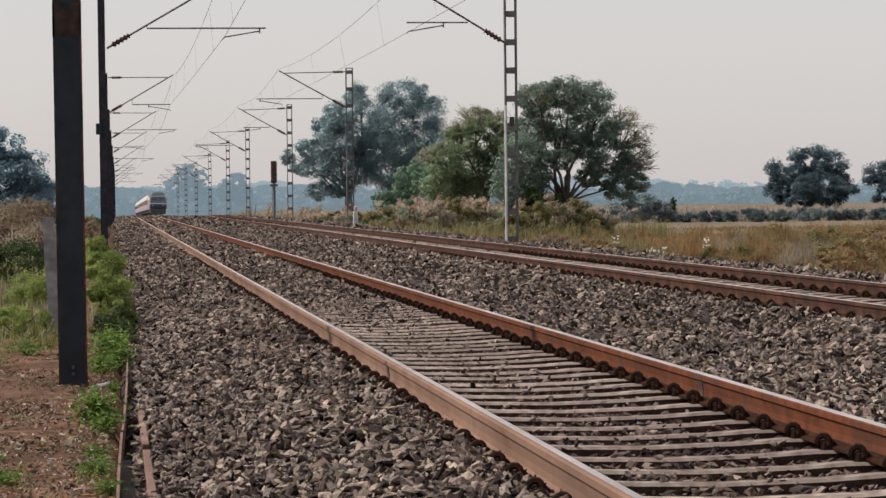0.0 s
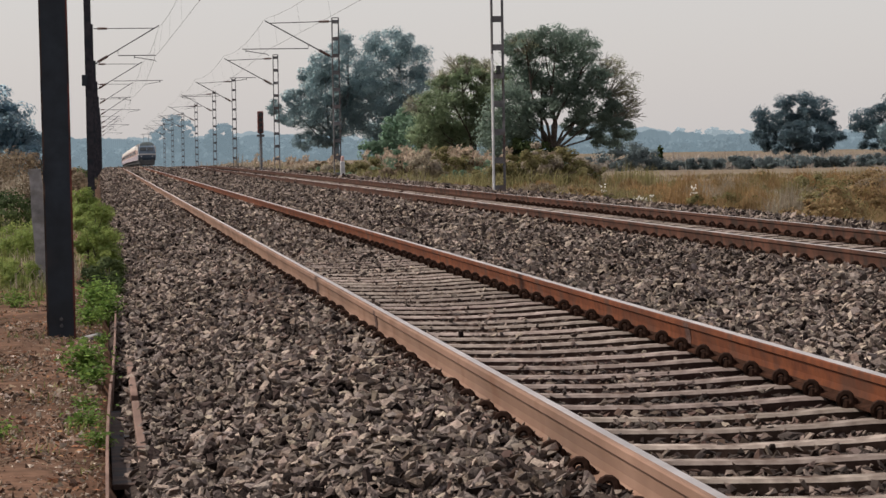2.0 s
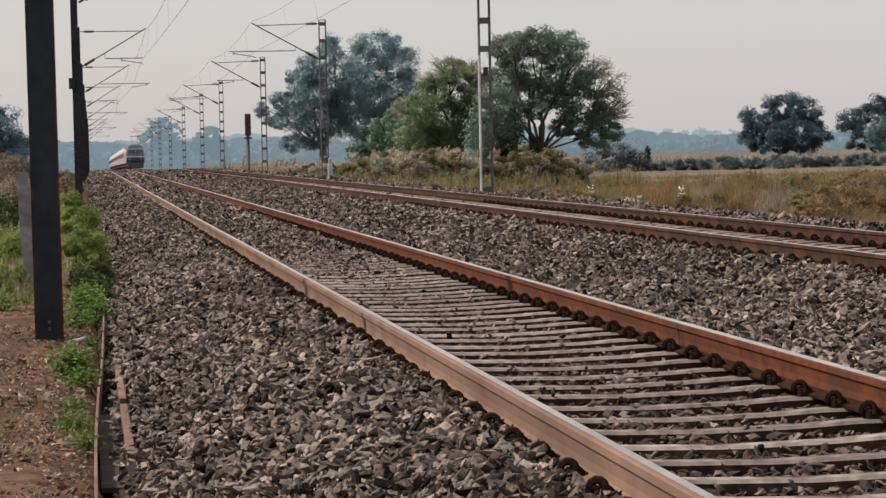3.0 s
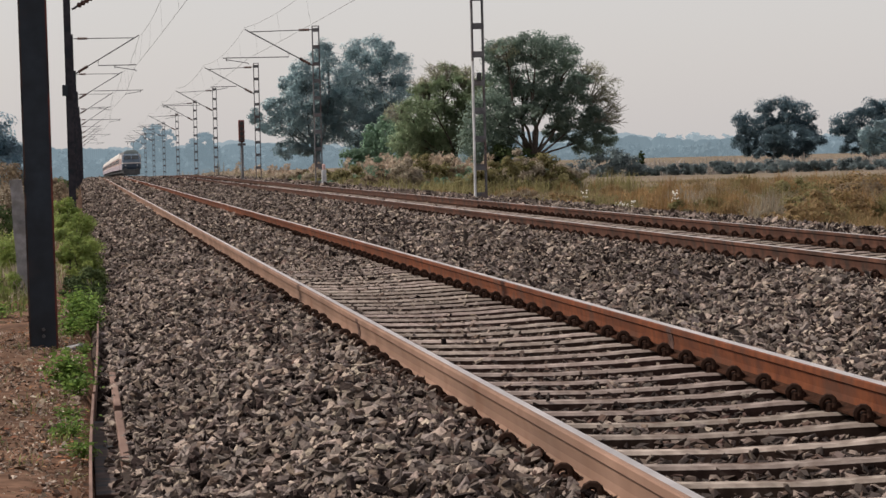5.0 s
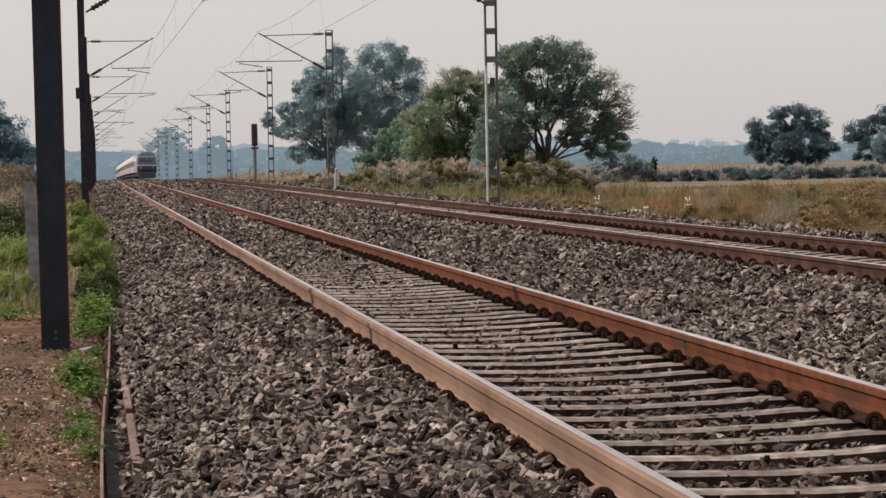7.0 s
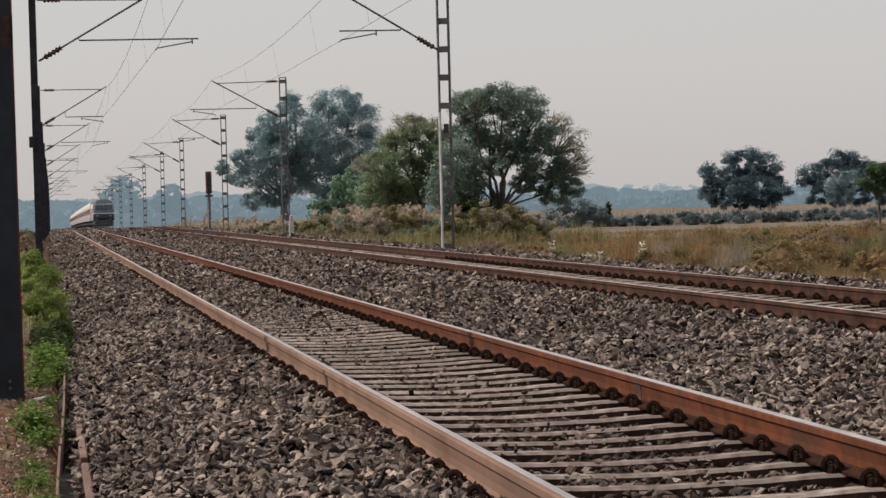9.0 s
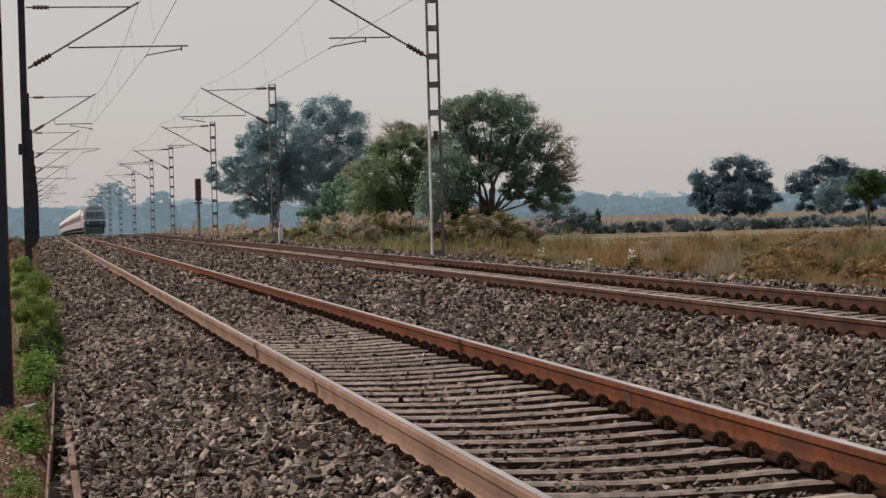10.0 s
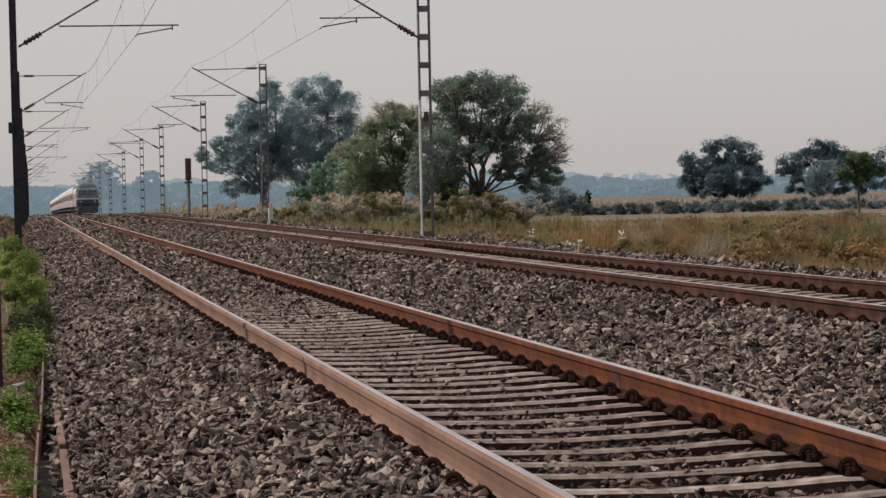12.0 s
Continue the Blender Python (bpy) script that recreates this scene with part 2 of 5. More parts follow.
BED_Z = [-0.75, -0.62, -0.54, -0.27, -0.166, -0.152, -0.178, -0.230, -0.230, -0.15, -0.13, -0.15, -0.21, -0.21, -0.10, -0.055, -0.16, -0.16, -0.06, -0.06, -0.08, -0.14, -0.27, -1.05]


def bed_z(x, y):
    x, y = np.asarray(x, float), np.asarray(y, float)
    z = np.interp(x, BED_X, BED_Z)
    inside = (x > 1.95) & (x < 3.6)
    z = z + np.where(inside, 0.055 * smooth(24, 38, y), 0)
    return z + dip(y)


def wavy(x, y, scale):
    return np.array([noise.noise((a / scale, b / scale, 3.1)) for a, b in zip(np.ravel(x), np.ravel(y))]).reshape(np.shape(x))


def ground_z(x, y):
    x, y = np.asarray(x, float), np.asarray(y, float)
    left = -0.50 - 0.25 * smooth(2, 14, -x)
    right = -0.55 - 0.55 * smooth(11, 16, x)
    under = -0.55 * smooth(-0.05, 0.25, x) * (1 - smooth(12.8, 13.6, x))
    far = smooth(60, 900, np.hypot(x, y))
    along = 1 - smooth(9, 40, np.abs(x - 6))
    return np.where(x < 6, left, right) + under + dip(y) * np.maximum(1 - far, along) - 0.5 * far * (1 - along)


def build_ground():
    xs = np.array(sorted({*np.linspace(-4, 16, 61).round(3), *[-4 - 1.2 * 1.18 ** k for k in range(1, 45)], *[16 + 1.2 * 1.16 ** k for k in range(1, 48)]}))
    ys = np.array(sorted({*np.linspace(-6, 60, 100).round(3), *[-6 - 2 * 1.3 ** k for k in range(1, 24)], *[60 + 1.5 * 1.14 ** k for k in range(1, 61)]}))
    X, Y = np.meshgrid(xs, ys, indexing="ij")
    Z = ground_z(X, Y) + 0.05 * wavy(X, Y, 1.3) * (np.abs(X - 6) < 60) + np.where(np.abs(X - 6.5) > 8, 0.12 * wavy(X, Y, 17), 0)
    verts = np.stack([X, Y, Z], -1).reshape(-1, 3)
    nx, ny = X.shape
    i = (np.arange(nx - 1)[:, None] * ny + np.arange(ny - 1)[None]).ravel()
    me = mesh_arrays("ground", verts, np.stack([i, i + ny, i + ny + 1, i + 1], 1), FIELD)
    me.shade_smooth()
    tagged(new("ground", me), "dry brown earth and pale winter field beside the railway", "ground", kind="structure")


build_ground()


def build_bed():
    ys = np.concatenate([np.arange(-160, -20, 10), np.arange(-20, 2, 2), np.arange(2, 60, 0.5), np.arange(60, 200, 4), np.arange(200, 900, 20)])
    xs = np.array(sorted({*BED_X, *np.arange(0.1, 12.5, 0.2).round(2)}))
    X, Y = np.meshgrid(xs, ys, indexing="ij")
    Z = bed_z(X, Y) - 0.02 + 0.02 * wavy(X, Y, 0.35)
    verts = np.stack([X, Y, Z], -1).reshape(-1, 3)
    nx, ny = X.shape
    i = (np.arange(nx - 1)[:, None] * ny + np.arange(ny - 1)[None]).ravel()
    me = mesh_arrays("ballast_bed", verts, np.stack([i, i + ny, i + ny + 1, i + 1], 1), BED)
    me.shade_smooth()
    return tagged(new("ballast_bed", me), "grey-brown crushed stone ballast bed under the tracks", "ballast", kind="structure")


ballast = build_bed()

# ---- tracks ----
HEAD, RAIL_H = 0.072, 0.172
RAIL_PROFILE = [(-0.036, -0.006), (-0.030, 0.0), (-0.010, 0.0), (0.022, 0.0), (0.030, -0.001), (0.036, -0.006), (0.036, -0.036), (0.024, -0.044), (0.016, -0.10), (0.018, -0.135), (0.030, -0.150),
                (0.075, -0.160), (0.075, -0.172), (-0.075, -0.172), (-0.075, -0.160), (-0.030, -0.150), (-0.018, -0.135), (-0.016, -0.10), (-0.024, -0.044), (-0.036, -0.036)]
RAIL_Y = [-160, -80, 0, *range(10, 190, 20), *range(190, 360, 10), *range(360, 901, 60)]


def clip_mesh():
    """A sprung steel clip: a rod bent into an upright ring, its toe bearing on the rail foot, over a cast shoulder."""
    pts = [(0.078, 0.018, 0.012), (0.05, 0.020, 0.010)]
    for k in range(11):
        a = radians(-60 - 330 * k / 10)
        pts.append((0.028 * math.cos(a), 0.026 - 0.052 * k / 10, 0.040 + 0.030 * math.sin(a)))
    pts += [(0.052, -0.026, 0.008), (0.078, -0.024, 0.012)]
    bm = tube(bmesh.new(), pts, 0.0165, 6)
    box(bm, -0.012, 0.062, -0.030, 0.030, -0.03, 0.046, 0.012)
    return mesh_of(bm, "elastic_clip", CLIP)


CLIP_MESH = clip_mesh()


def sleeper_mesh():
    """A prestressed concrete sleeper, waisted and lower in the middle, its top edges chamfered."""
    bm = bmesh.new()
    rings = []
    for x, top, wt in ((-1.37, -0.21, 0.050), (-1.34, -0.185, 0.060), (-1.05, -0.170, 0.060), (-0.70, -0.172, 0.059), (-0.45, -0.186, 0.053), (0, -0.196, 0.051),
                       (0.45, -0.186, 0.053), (0.70, -0.172, 0.059), (1.05, -0.170, 0.060), (1.34, -0.185, 0.060), (1.37, -0.21, 0.050)):
        wb = wt + 0.045
        rings.append([bm.verts.new((x, y, z)) for y, z in ((-wb, -0.40), (-wt - 0.008, top - 0.014), (-wt + 0.01, top), (wt - 0.01, top), (wt + 0.008, top - 0.014), (wb, -0.40))])
    for a, b in zip(rings, rings[1:]):
        for k in range(6):
            # Top faces plain concrete, the rest the dark side colour.
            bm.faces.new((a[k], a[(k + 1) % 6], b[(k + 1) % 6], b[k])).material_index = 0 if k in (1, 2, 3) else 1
    bm.faces.new(rings[0][::-1])
    bm.faces.new(rings[-1])
    return mesh_of(bm, "sleeper", CONCRETE, SIDE_SHADE)


SLEEPER_MESH = sleeper_mesh()


def build_track(cx, rise, first, count, phase, label):
    track = thing("railway_track", label, "railway track", "tracks")
    for s in (-1, 1):
        x = cx + s * (0.838 + HEAD / 2)
        bm = sweep(bmesh.new(), RAIL_PROFILE, [(x, y, rise + float(dip(y))) for y in RAIL_Y], lambda i: 1 if i in ((2, 3) if s < 0 and cx < 5 else (1, 2, 3)) else 2 if 10 <= i <= 15 and (s > 0 or cx > 5) else 0)
        bmesh.ops.recalc_face_normals(bm, faces=bm.faces)
        part("rail", bm, (RAIL_OLD if cx > 5 else RAIL_DUSTY if s < 0 else RAIL_SIDE, RAIL_TOP, RAIL_FOOT), track, "rust-brown steel rail with a worn bright head")
    rng = random.Random(5)
    for k in range(count):
        y = phase + 0.602 * (first + k)
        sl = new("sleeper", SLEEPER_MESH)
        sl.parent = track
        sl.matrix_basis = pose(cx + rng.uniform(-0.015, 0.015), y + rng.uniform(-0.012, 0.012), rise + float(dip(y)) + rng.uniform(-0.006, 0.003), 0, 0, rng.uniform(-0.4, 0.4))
        if 5 < y < 58:
            for s in (-1, 1):
                for side in (-1, 1):
                    c = new("elastic_clip", CLIP_MESH)
                    c.parent = sl
                    c.matrix_basis = pose(s * (0.838 + HEAD / 2) + side * 0.108, 0, -0.168, 0, 0, 180 if side > 0 else 0)
    return track


track1 = build_track(T1, 0, -60, 228, 17.742, "near track of rusty rails on concrete sleepers, sunk in ballast")
track2 = build_track(T2, RISE2, -60, 240, 17.9, "second track of rusty rails on concrete sleepers")
for x, y in ((T1 - 0.874, 18.1), (T1 + 0.874, 16.1)):
    grow = [(px * (1.22 if pz < -0.04 else 1.03), pz - (0.0 if pz < -0.02 else 0.004)) for px, pz in RAIL_PROFILE]
    part("weld_collar", sweep(bmesh.new(), grow, [(x, y - 0.07, 0), (x, y - 0.05, 0.0008), (x, y + 0.05, 0.0008), (x, y + 0.07, 0)]), WELD, track1, "dark burnt collar of a welded rail joint")


# ---- overhead line ----
def insulator(bm, a, b, r=0.07):
    a, b = Vector(a), Vector(b)
    pts, rad = [], []
    n = 9
    for k in range(n + 1):
        pts.append(a.lerp(b, k / n))
        rad.append(r if k % 2 else r * 0.5)
    return tube(bm, pts, rad, 10)


def add_cantilever(mast, mx, tx, y, z, far_arm, low=0.0, low_arm=0.05, reach=0.15):
    """Bracket, stay and registration arms from the mast at mx to the wires over the track at tx."""
    d = 1 if tx > mx else -1
    wire = tx + d * 0.33 if far_arm else tx - d * 0.06
    head = Vector((tx + d * reach, y, z + 7.02 - low))
    foot = Vector((mx + d * 0.12, y, z + 5.28 - low * 0.6))
    join = foot.lerp(head, 0.36)
    part("bracket_insulator", insulator(bmesh.new(), foot.lerp(head, 0.05), foot.lerp(head, 0.20), 0.085), PORCELAIN, mast, "ribbed brown insulator")
    part("bracket_tube", tube(tube(bmesh.new(), [foot, foot.lerp(head, 0.06)], 0.03), [foot.lerp(head, 0.19), head], 0.027), TUBE, mast)
    top = Vector((mx + d * 0.1, y, z + 6.92 - low * 0.6))
    grip = foot.lerp(head, 0.93)
    part("stay_insulator", insulator(bmesh.new(), top.lerp(grip, 0.06), top.lerp(grip, 0.22), 0.075), PORCELAIN, mast, "ribbed brown insulator")
    part("stay_tube", tube(tube(bmesh.new(), [top, top.lerp(grip, 0.08)], 0.022), [top.lerp(grip, 0.2), grip], 0.02), TUBE, mast)
    end = Vector((wire + d * (1.12 if far_arm else 0.05), y, z + 5.90 - low_arm))
    part("register_arm", tube(bmesh.new(), [join, (join.x + d * 0.01, y, z + 5.90 - low_arm), end], 0.021), TUBE, mast)
    drop = Vector((wire + d * 0.95, y, z + 5.86 - low_arm)) if far_arm else Vector((wire - d * 0.95, y, z + 5.86 - low_arm))
    bm = tube(bmesh.new(), [drop + Vector((0, 0, 0.05)), drop - Vector((0, 0, 0.1))], 0.02)
    tube(bm, [drop - Vector((0, 0, 0.04)), (wire, y, z + 5.66 - low_arm), (wire - (0.06 if far_arm else -0.06) * d, y, z + 5.60 - low_arm)], 0.017)
    part("steady_arm", bm, TUBE, mast)
    return wire, head.x


def i_beam(w, d, tf, tw):
    return [(-w / 2, -d / 2), (w / 2, -d / 2), (w / 2, -d / 2 + tf), (tw / 2, -d / 2 + tf), (tw / 2, d / 2 - tf), (w / 2, d / 2 - tf), (w / 2, d / 2), (-w / 2, d / 2), (-w / 2, d / 2 - tf), (-tw / 2, d / 2 - tf),
            (-tw / 2, -d / 2 + tf), (-w / 2, -d / 2 + tf)]


def upright(bm, profile, x, y, z0, z1, lean=0.0):
    lo = [bm.verts.new((x + a, y + b, z0)) for a, b in profile]
    hi = [bm.verts.new((x + a + lean * (z1 - z0), y + b, z1)) for a, b in profile]
    k = len(profile)
    for i in range(k):
        bm.faces.new((lo[i], lo[(i + 1) % k], hi[(i + 1) % k], hi[i]))
    bm.faces.new(lo[::-1])
    bm.faces.new(hi)
    return bm


LEFT_MASTS = [(23.5, -0.352), (72, -0.20), (124, -0.2), (172, -0.12), (219, -0.02), (264, 0.1), (310, 0.22), (357, 0.35), (404, 0.45), (452, 0.55)]
RIGHT_MASTS = [(71, 10.80), (119, 10.72), (160, 10.75), (209, 10.71), (245, 10.72), (290, 10.7), (337, 10.7), (384, 10.7), (432, 10.7)]
WIRES1, WIRES2 = [], []


RUST_RED = material("red_rust_edge", (0.07, 0.020, 0.016), (0.15, 0.045, 0.035), 0.85, 0, 9, 1.0, 0.3, stain=(0.03, 0.02, 0.02), stain_at=0.55)
RUST_DARK = material("brown_rust", (0.03, 0.02, 0.017), (0.085, 0.055, 0.045), 0.85, 0, 9, 2.0, 0.3, stain=(0.02, 0.022, 0.026), stain_at=0.55)


def left_mast(k, y, x):
    z = float(dip(y))
    mast = thing("overhead_line_mast", "dark weathered steel joist mast beside the ballast", "mast", "overhead line masts")
    w = 0.232 if k == 0 else 0.19
    bm = upright(bmesh.new(), i_beam(w, 0.2, 0.016, 0.012), x, y, z - 1.1, z + 7.15, -0.006 if k == 0 else -0.003)
    bmesh.ops.recalc_face_normals(bm, faces=bm.faces)
    part("joist", bm, MAST_DARK if k == 0 else MAST_BROWN, mast, "dark blue-grey joist with rusty flange edges")
    if k < 3:
        bm = bmesh.new()
        box(bm, x - 0.2, x + 0.2, y - 0.3, y + 0.3, z - 1.2, z - 0.60, 0.03)
        part("footing", bm, CONCRETE, mast, "concrete footing sunk in the soil")
    if k == 0:
        part("rust_band", box(bmesh.new(), x - w / 2 - 0.03, x + w / 2 - 0.01, y - 0.104, y - 0.1005, z + 2.57, z + 2.86, 0), RUST_DARK, mast, "band of brown rust across the flange")
        for s in (-1, 1):
            bm = upright(bmesh.new(), [(-0.008, -0.012), (0.008, -0.012), (0.008, 0.012), (-0.008, 0.012)], x + s * (w / 2 + 0.001), y - 0.092, z - 0.55, z + 7.1, -0.006)
            part("flange_edge", bm, RUST_RED if s > 0 else RUST_DARK, mast, "rusty flange edge")
        for dz in (0.10, 0.16):
            bm = tube(bmesh.new(), [(x, y - 0.10, z - 0.5 + dz), (x, y - 0.125, z - 0.5 + dz)], 0.016, 6)
            part("bolt", bm, TUBE, mast)
    if k == 1:
        bm = box(bmesh.new(), x - 0.20, x - 0.04, y - 0.14, y - 0.02, z + 2.95, z + 3.25, 0.01)
        part("switch_box", bm, MAST_DARK, mast, "small dark steel box")
    WIRES1.append((y, z, *add_cantilever(mast, x, T1, y, z, k % 2 == 1, -0.04 if k == 2 else 0.0, 0.22 if k == 2 else 0.08)))


def right_mast(k, y, x):
    z = float(dip(y)) + (0.05, 0.07, -0.06, -0.04)[min(k, 3)]
    mast = thing("lattice_mast", "grey battened twin-channel mast beyond the second track", "mast", "overhead line masts")
    ch = [(-0.05, -0.09), (0.05, -0.09), (0.05, -0.075), (-0.035, -0.075), (-0.035, 0.075), (0.05, 0.075), (0.05, 0.09), (-0.05, 0.09)]
    for s in (-1, 1):
        prof = [(s * 0.022 * 1.0 + a * 0.45 * -s, b) for a, b in ch]
        bm = upright(bmesh.new(), prof, x + s * 0.125, y, z - 1.2, z + 7.0)
        bmesh.ops.recalc_face_normals(bm, faces=bm.faces)
        part("channel", bm, MAST_GREY, mast)
    h = 6.92
    while h > -0.3:
        part("batten", box(bmesh.new(), x - 0.145, x + 0.145, y - 0.098, y - 0.09, z + h - 0.17, z + h, 0), MAST_GREY, mast)
        h -= 0.765
    part("cap_plate", box(bmesh.new(), x - 0.16, x + 0.16, y - 0.1, y + 0.1, z + 7.0, z + 7.03, 0), MAST_GREY, mast)
    if k == 0:
        part("conduit", tube(bmesh.new(), [(x - 0.17, y - 0.12, z - 0.6), (x - 0.17, y - 0.12, z + 3.6)], 0.035), PALE, mast, "pale cable conduit")
        part("plate", box(bmesh.new(), x - 0.06, x + 0.07, y - 0.125, y - 0.1, z + 3.05, z + 3.28, 0.004), BLACK, mast, "black number plate with no legible writing")
    WIRES2.append((y, z, *add_cantilever(mast, x, T2, y, z, k % 2 == 1, (0, 0.10, 0.2, 0.26)[min(k, 3)], (0.05, 0.25, 0.25, 0.28)[min(k, 3)], (0.15, 0.42, 0.3, 0.25)[min(k, 3)])))


PALE = material("pale_galvanised", (0.42, 0.42, 0.43), (0.58, 0.58, 0.58), 0.6, 0.2, 5, 1, 0.1)
BLACK = material("black_enamel", (0.01, 0.01, 0.012), (0.03, 0.03, 0.03), 0.5, 0, 8, 1, 0.05)
for k, (y, x) in enumerate(LEFT_MASTS):
    left_mast(k, y, x)
for k, (y, x) in enumerate(RIGHT_MASTS):
    right_mast(k, y, x)


def wires(rows, name, label):
    rows = [(rows[0][0] - 50, rows[0][1], rows[0][2], rows[0][3])] + rows
    w = thing(name, label, "overhead wire", "overhead wires")
    con, mes, drops = [], [], []
    for (y0, z0, c0, m0), (y1, z1, c1, m1) in zip(rows, rows[1:]):
        for k in range(16):
            t = k / 16
            y, z, c, m = y0 + t * (y1 - y0), z0 + t * (z1 - z0), c0 + t * (c1 - c0), m0 + t * (m1 - m0)
            sag = 0.38 * 4 * t * (1 - t)
            con.append((c, y, z + 5.60 - 0.03 * math.sin(math.pi * t)))
            mes.append((m, y, z + 7.0 - sag))
            if k % 4 == 2:
                drops.append((con[-1], mes[-1]))
    part("contact_wire", tube(bmesh.new(), con, 0.0065, 5), WIRE, w)
    part("catenary_wire", tube(bmesh.new(), mes, 0.0065, 5), WIRE, w)
    for a, b in drops:
        if a[1] < 260:
            part("dropper", tube(bmesh.new(), [a, b], 0.003, 4), WIRE, w)


wires(WIRES1, "overhead_line", "thin contact and catenary wires with droppers over the near track")
wires(WIRES2, "overhead_line", "thin contact and catenary wires with droppers over the second track")

# ---- trackside ----
SIGNAL_RED = material("signal_housing", (0.07, 0.02, 0.018), (0.15, 0.05, 0.04), 0.7, 0, 6, 1, 0.1)


def build_signal(x, y):
    z = float(dip(y))
    s = thing("railway_signal", "dark colour-light signal head on a slim post", "signal", at=(x, y, z))
    part("post", tube(bmesh.new(), [(0, 0, -1), (0, 0, 2.6)], 0.065, 12), MAST_GREY, s)
    part("head", box(bmesh.new(), -0.17, 0.17, -0.12, 0.12, 2.15, 3.4, 0.03), SIGNAL_RED, s, "dark red-brown signal head")
    for k in range(4):
        bm = tube(bmesh.new(), [(0, -0.12, 2.33 + 0.29 * k), (0, -0.34, 2.33 + 0.29 * k)], 0.115, 12)
        part("hood", bm, BLACK, s, "black lens hood")
    part("bracket", box(bmesh.new(), -0.22, 0.22, -0.05, 0.05, 1.95, 2.08, 0.01), MAST_GREY, s)
    bm = tube(bmesh.new(), [(0.09, 0.14, -0.5), (0.09, 0.14, 2.3)], 0.012, 6)
    tube(bm, [(-0.09, 0.14, -0.5), (-0.09, 0.14, 2.3)], 0.012, 6)
    part("ladder", bm, MAST_GREY, s)


build_signal(9.16, 150)
post = thing("marker_post", "pale concrete marker post with a red tip", "post", at=(10.62, 115.5, 0.0))
part("shaft", box(bmesh.new(), -0.10, 0.10, -0.08, 0.08, -0.6, 0.62, 0.02), PALE, post)
part("tip", box(bmesh.new(), -0.07, 0.07, -0.06, 0.06, 0.62, 0.86, 0.03), material("faded_red", (0.4, 0.22, 0.20), (0.58, 0.40, 0.37), 0.7, 0, 5, 1, 0.1), post, "faded red tip")
STONE_POST = material("old_concrete", (0.17, 0.165, 0.17), (0.33, 0.32, 0.32), 0.95, 0, 9, 1.5, 0.6, stain=(0.15, 0.14, 0.13))
fence_post = thing("boundary_post", "weathered grey concrete boundary post among the weeds", "post", at=(-0.72, 33.5, -0.55))
bm = bmesh.new()
box(bm, -0.075, 0.075, -0.08, 0.08, -0.3, 1.48, 0.0)
bmesh.ops.subdivide_edges(bm, edges=list(bm.edges), cuts=7, use_grid_fill=True)
for v in bm.verts:
    worn = noise.noise((v.co.x * 14, v.co.y * 14, v.co.z * 5))
    v.co.x *= 1 + 0.16 * worn - 0.10 * max(0, v.co.z - 1.2)
for v in bm.verts:
    v.co.x -= 0.05 * v.co.z + 0.006 * math.sin(9 * v.co.z)
part("shaft", bm, STONE_POST, fence_post)

# an old steel channel lies along the toe of the ballast
RUST_PALE = material("flaking_rust", (0.125, 0.076, 0.06), (0.20, 0.13, 0.104), 0.85, 0.1, 2.2, 0.7, 0.1, stain=(0.09, 0.05, 0.04), stain_at=0.64)
channel = thing("steel_channel", "rusty steel channel lying along the toe of the ballast", "steel channel")
for y0, y1, x0, x1 in ((8, 17.95, -0.02, 0.045), (18.0, 31.5, 0.055, 0.20)):
    bm = bmesh.new()
    st = []
    for k in range(12):
        t = k / 11
        st.append((x0 + t * (x1 - x0) + 0.006 * math.sin(7 * t), y0 + t * (y1 - y0), -0.50 + 0.01 * math.sin(5 * t)))
    sweep(bm, [(-0.008, -0.2), (0.008, -0.2), (0.008, 0.06), (-0.008, 0.06)], st)
    bmesh.ops.recalc_face_normals(bm, faces=bm.faces)
    part("flange", bm, RUST_PALE, channel, "upright rusty flange with a pale worn edge")
for y0, y1 in ((14.2, 17.0), (17.4, 20.2)):
    bm = box(bmesh.new(), 0.178, 0.228, y0, y1, -0.58, -0.482, 0.006)
    part("plank", bm, RUST_PALE, channel, "flat rusty strip half buried in stone")

part("web", box(bmesh.new(), 0.035, 0.176, 13.2, 17.0, -0.575, -0.545, 0.004), RUST_DARK, channel, "flat rusty web of the channel under loose stones")

slab = thing("concrete_slab", "broken pale concrete slab lying beside the mast", "slab", at=(-0.10, 23.25, -0.50))
bm = box(bmesh.new(), -0.10, 0.07, -0.10, 0.12, -0.06, 0.02, 0.012)
for v in bm.verts:
    v.co.x += 0.25 * v.co.y * (1 if v.co.x > 0 else 0.3)
    v.co.z += 0.03 * math.sin(7 * v.co.x)
part("block", bm, STONE_POST, slab)

# ---- train ----
CREAM = material("cream_coach_paint", (0.50, 0.47, 0.445), (0.61, 0.575, 0.545), 0.5, 0, 2, 0.3, 0)
# Red dulled: haze over the far train is put into its colour.
RED = material("red_coach_band", (0.25, 0.15, 0.13), (0.33, 0.21, 0.18), 0.55, 0, 2, 0.3, 0)
DARKGLASS = material("dark_glass", (0.02, 0.025, 0.03), (0.05, 0.055, 0.06), 0.2, 0, 3, 1, 0)
# Grimy underframe, its colour also lifted to stand for haze.
UNDER = material("underframe_grime", (0.07, 0.075, 0.08), (0.13, 0.13, 0.13), 0.9, 0, 5, 1, 0.2)
PANEL = material("mauve_coach_panel", (0.26, 0.22, 0.26), (0.36, 0.31, 0.35), 0.6, 0, 2, 0.3, 0)
LOCO_GREY = material("loco_grey_paint", (0.05, 0.075, 0.11), (0.09, 0.125, 0.17), 0.5, 0, 2, 0.4, 0)
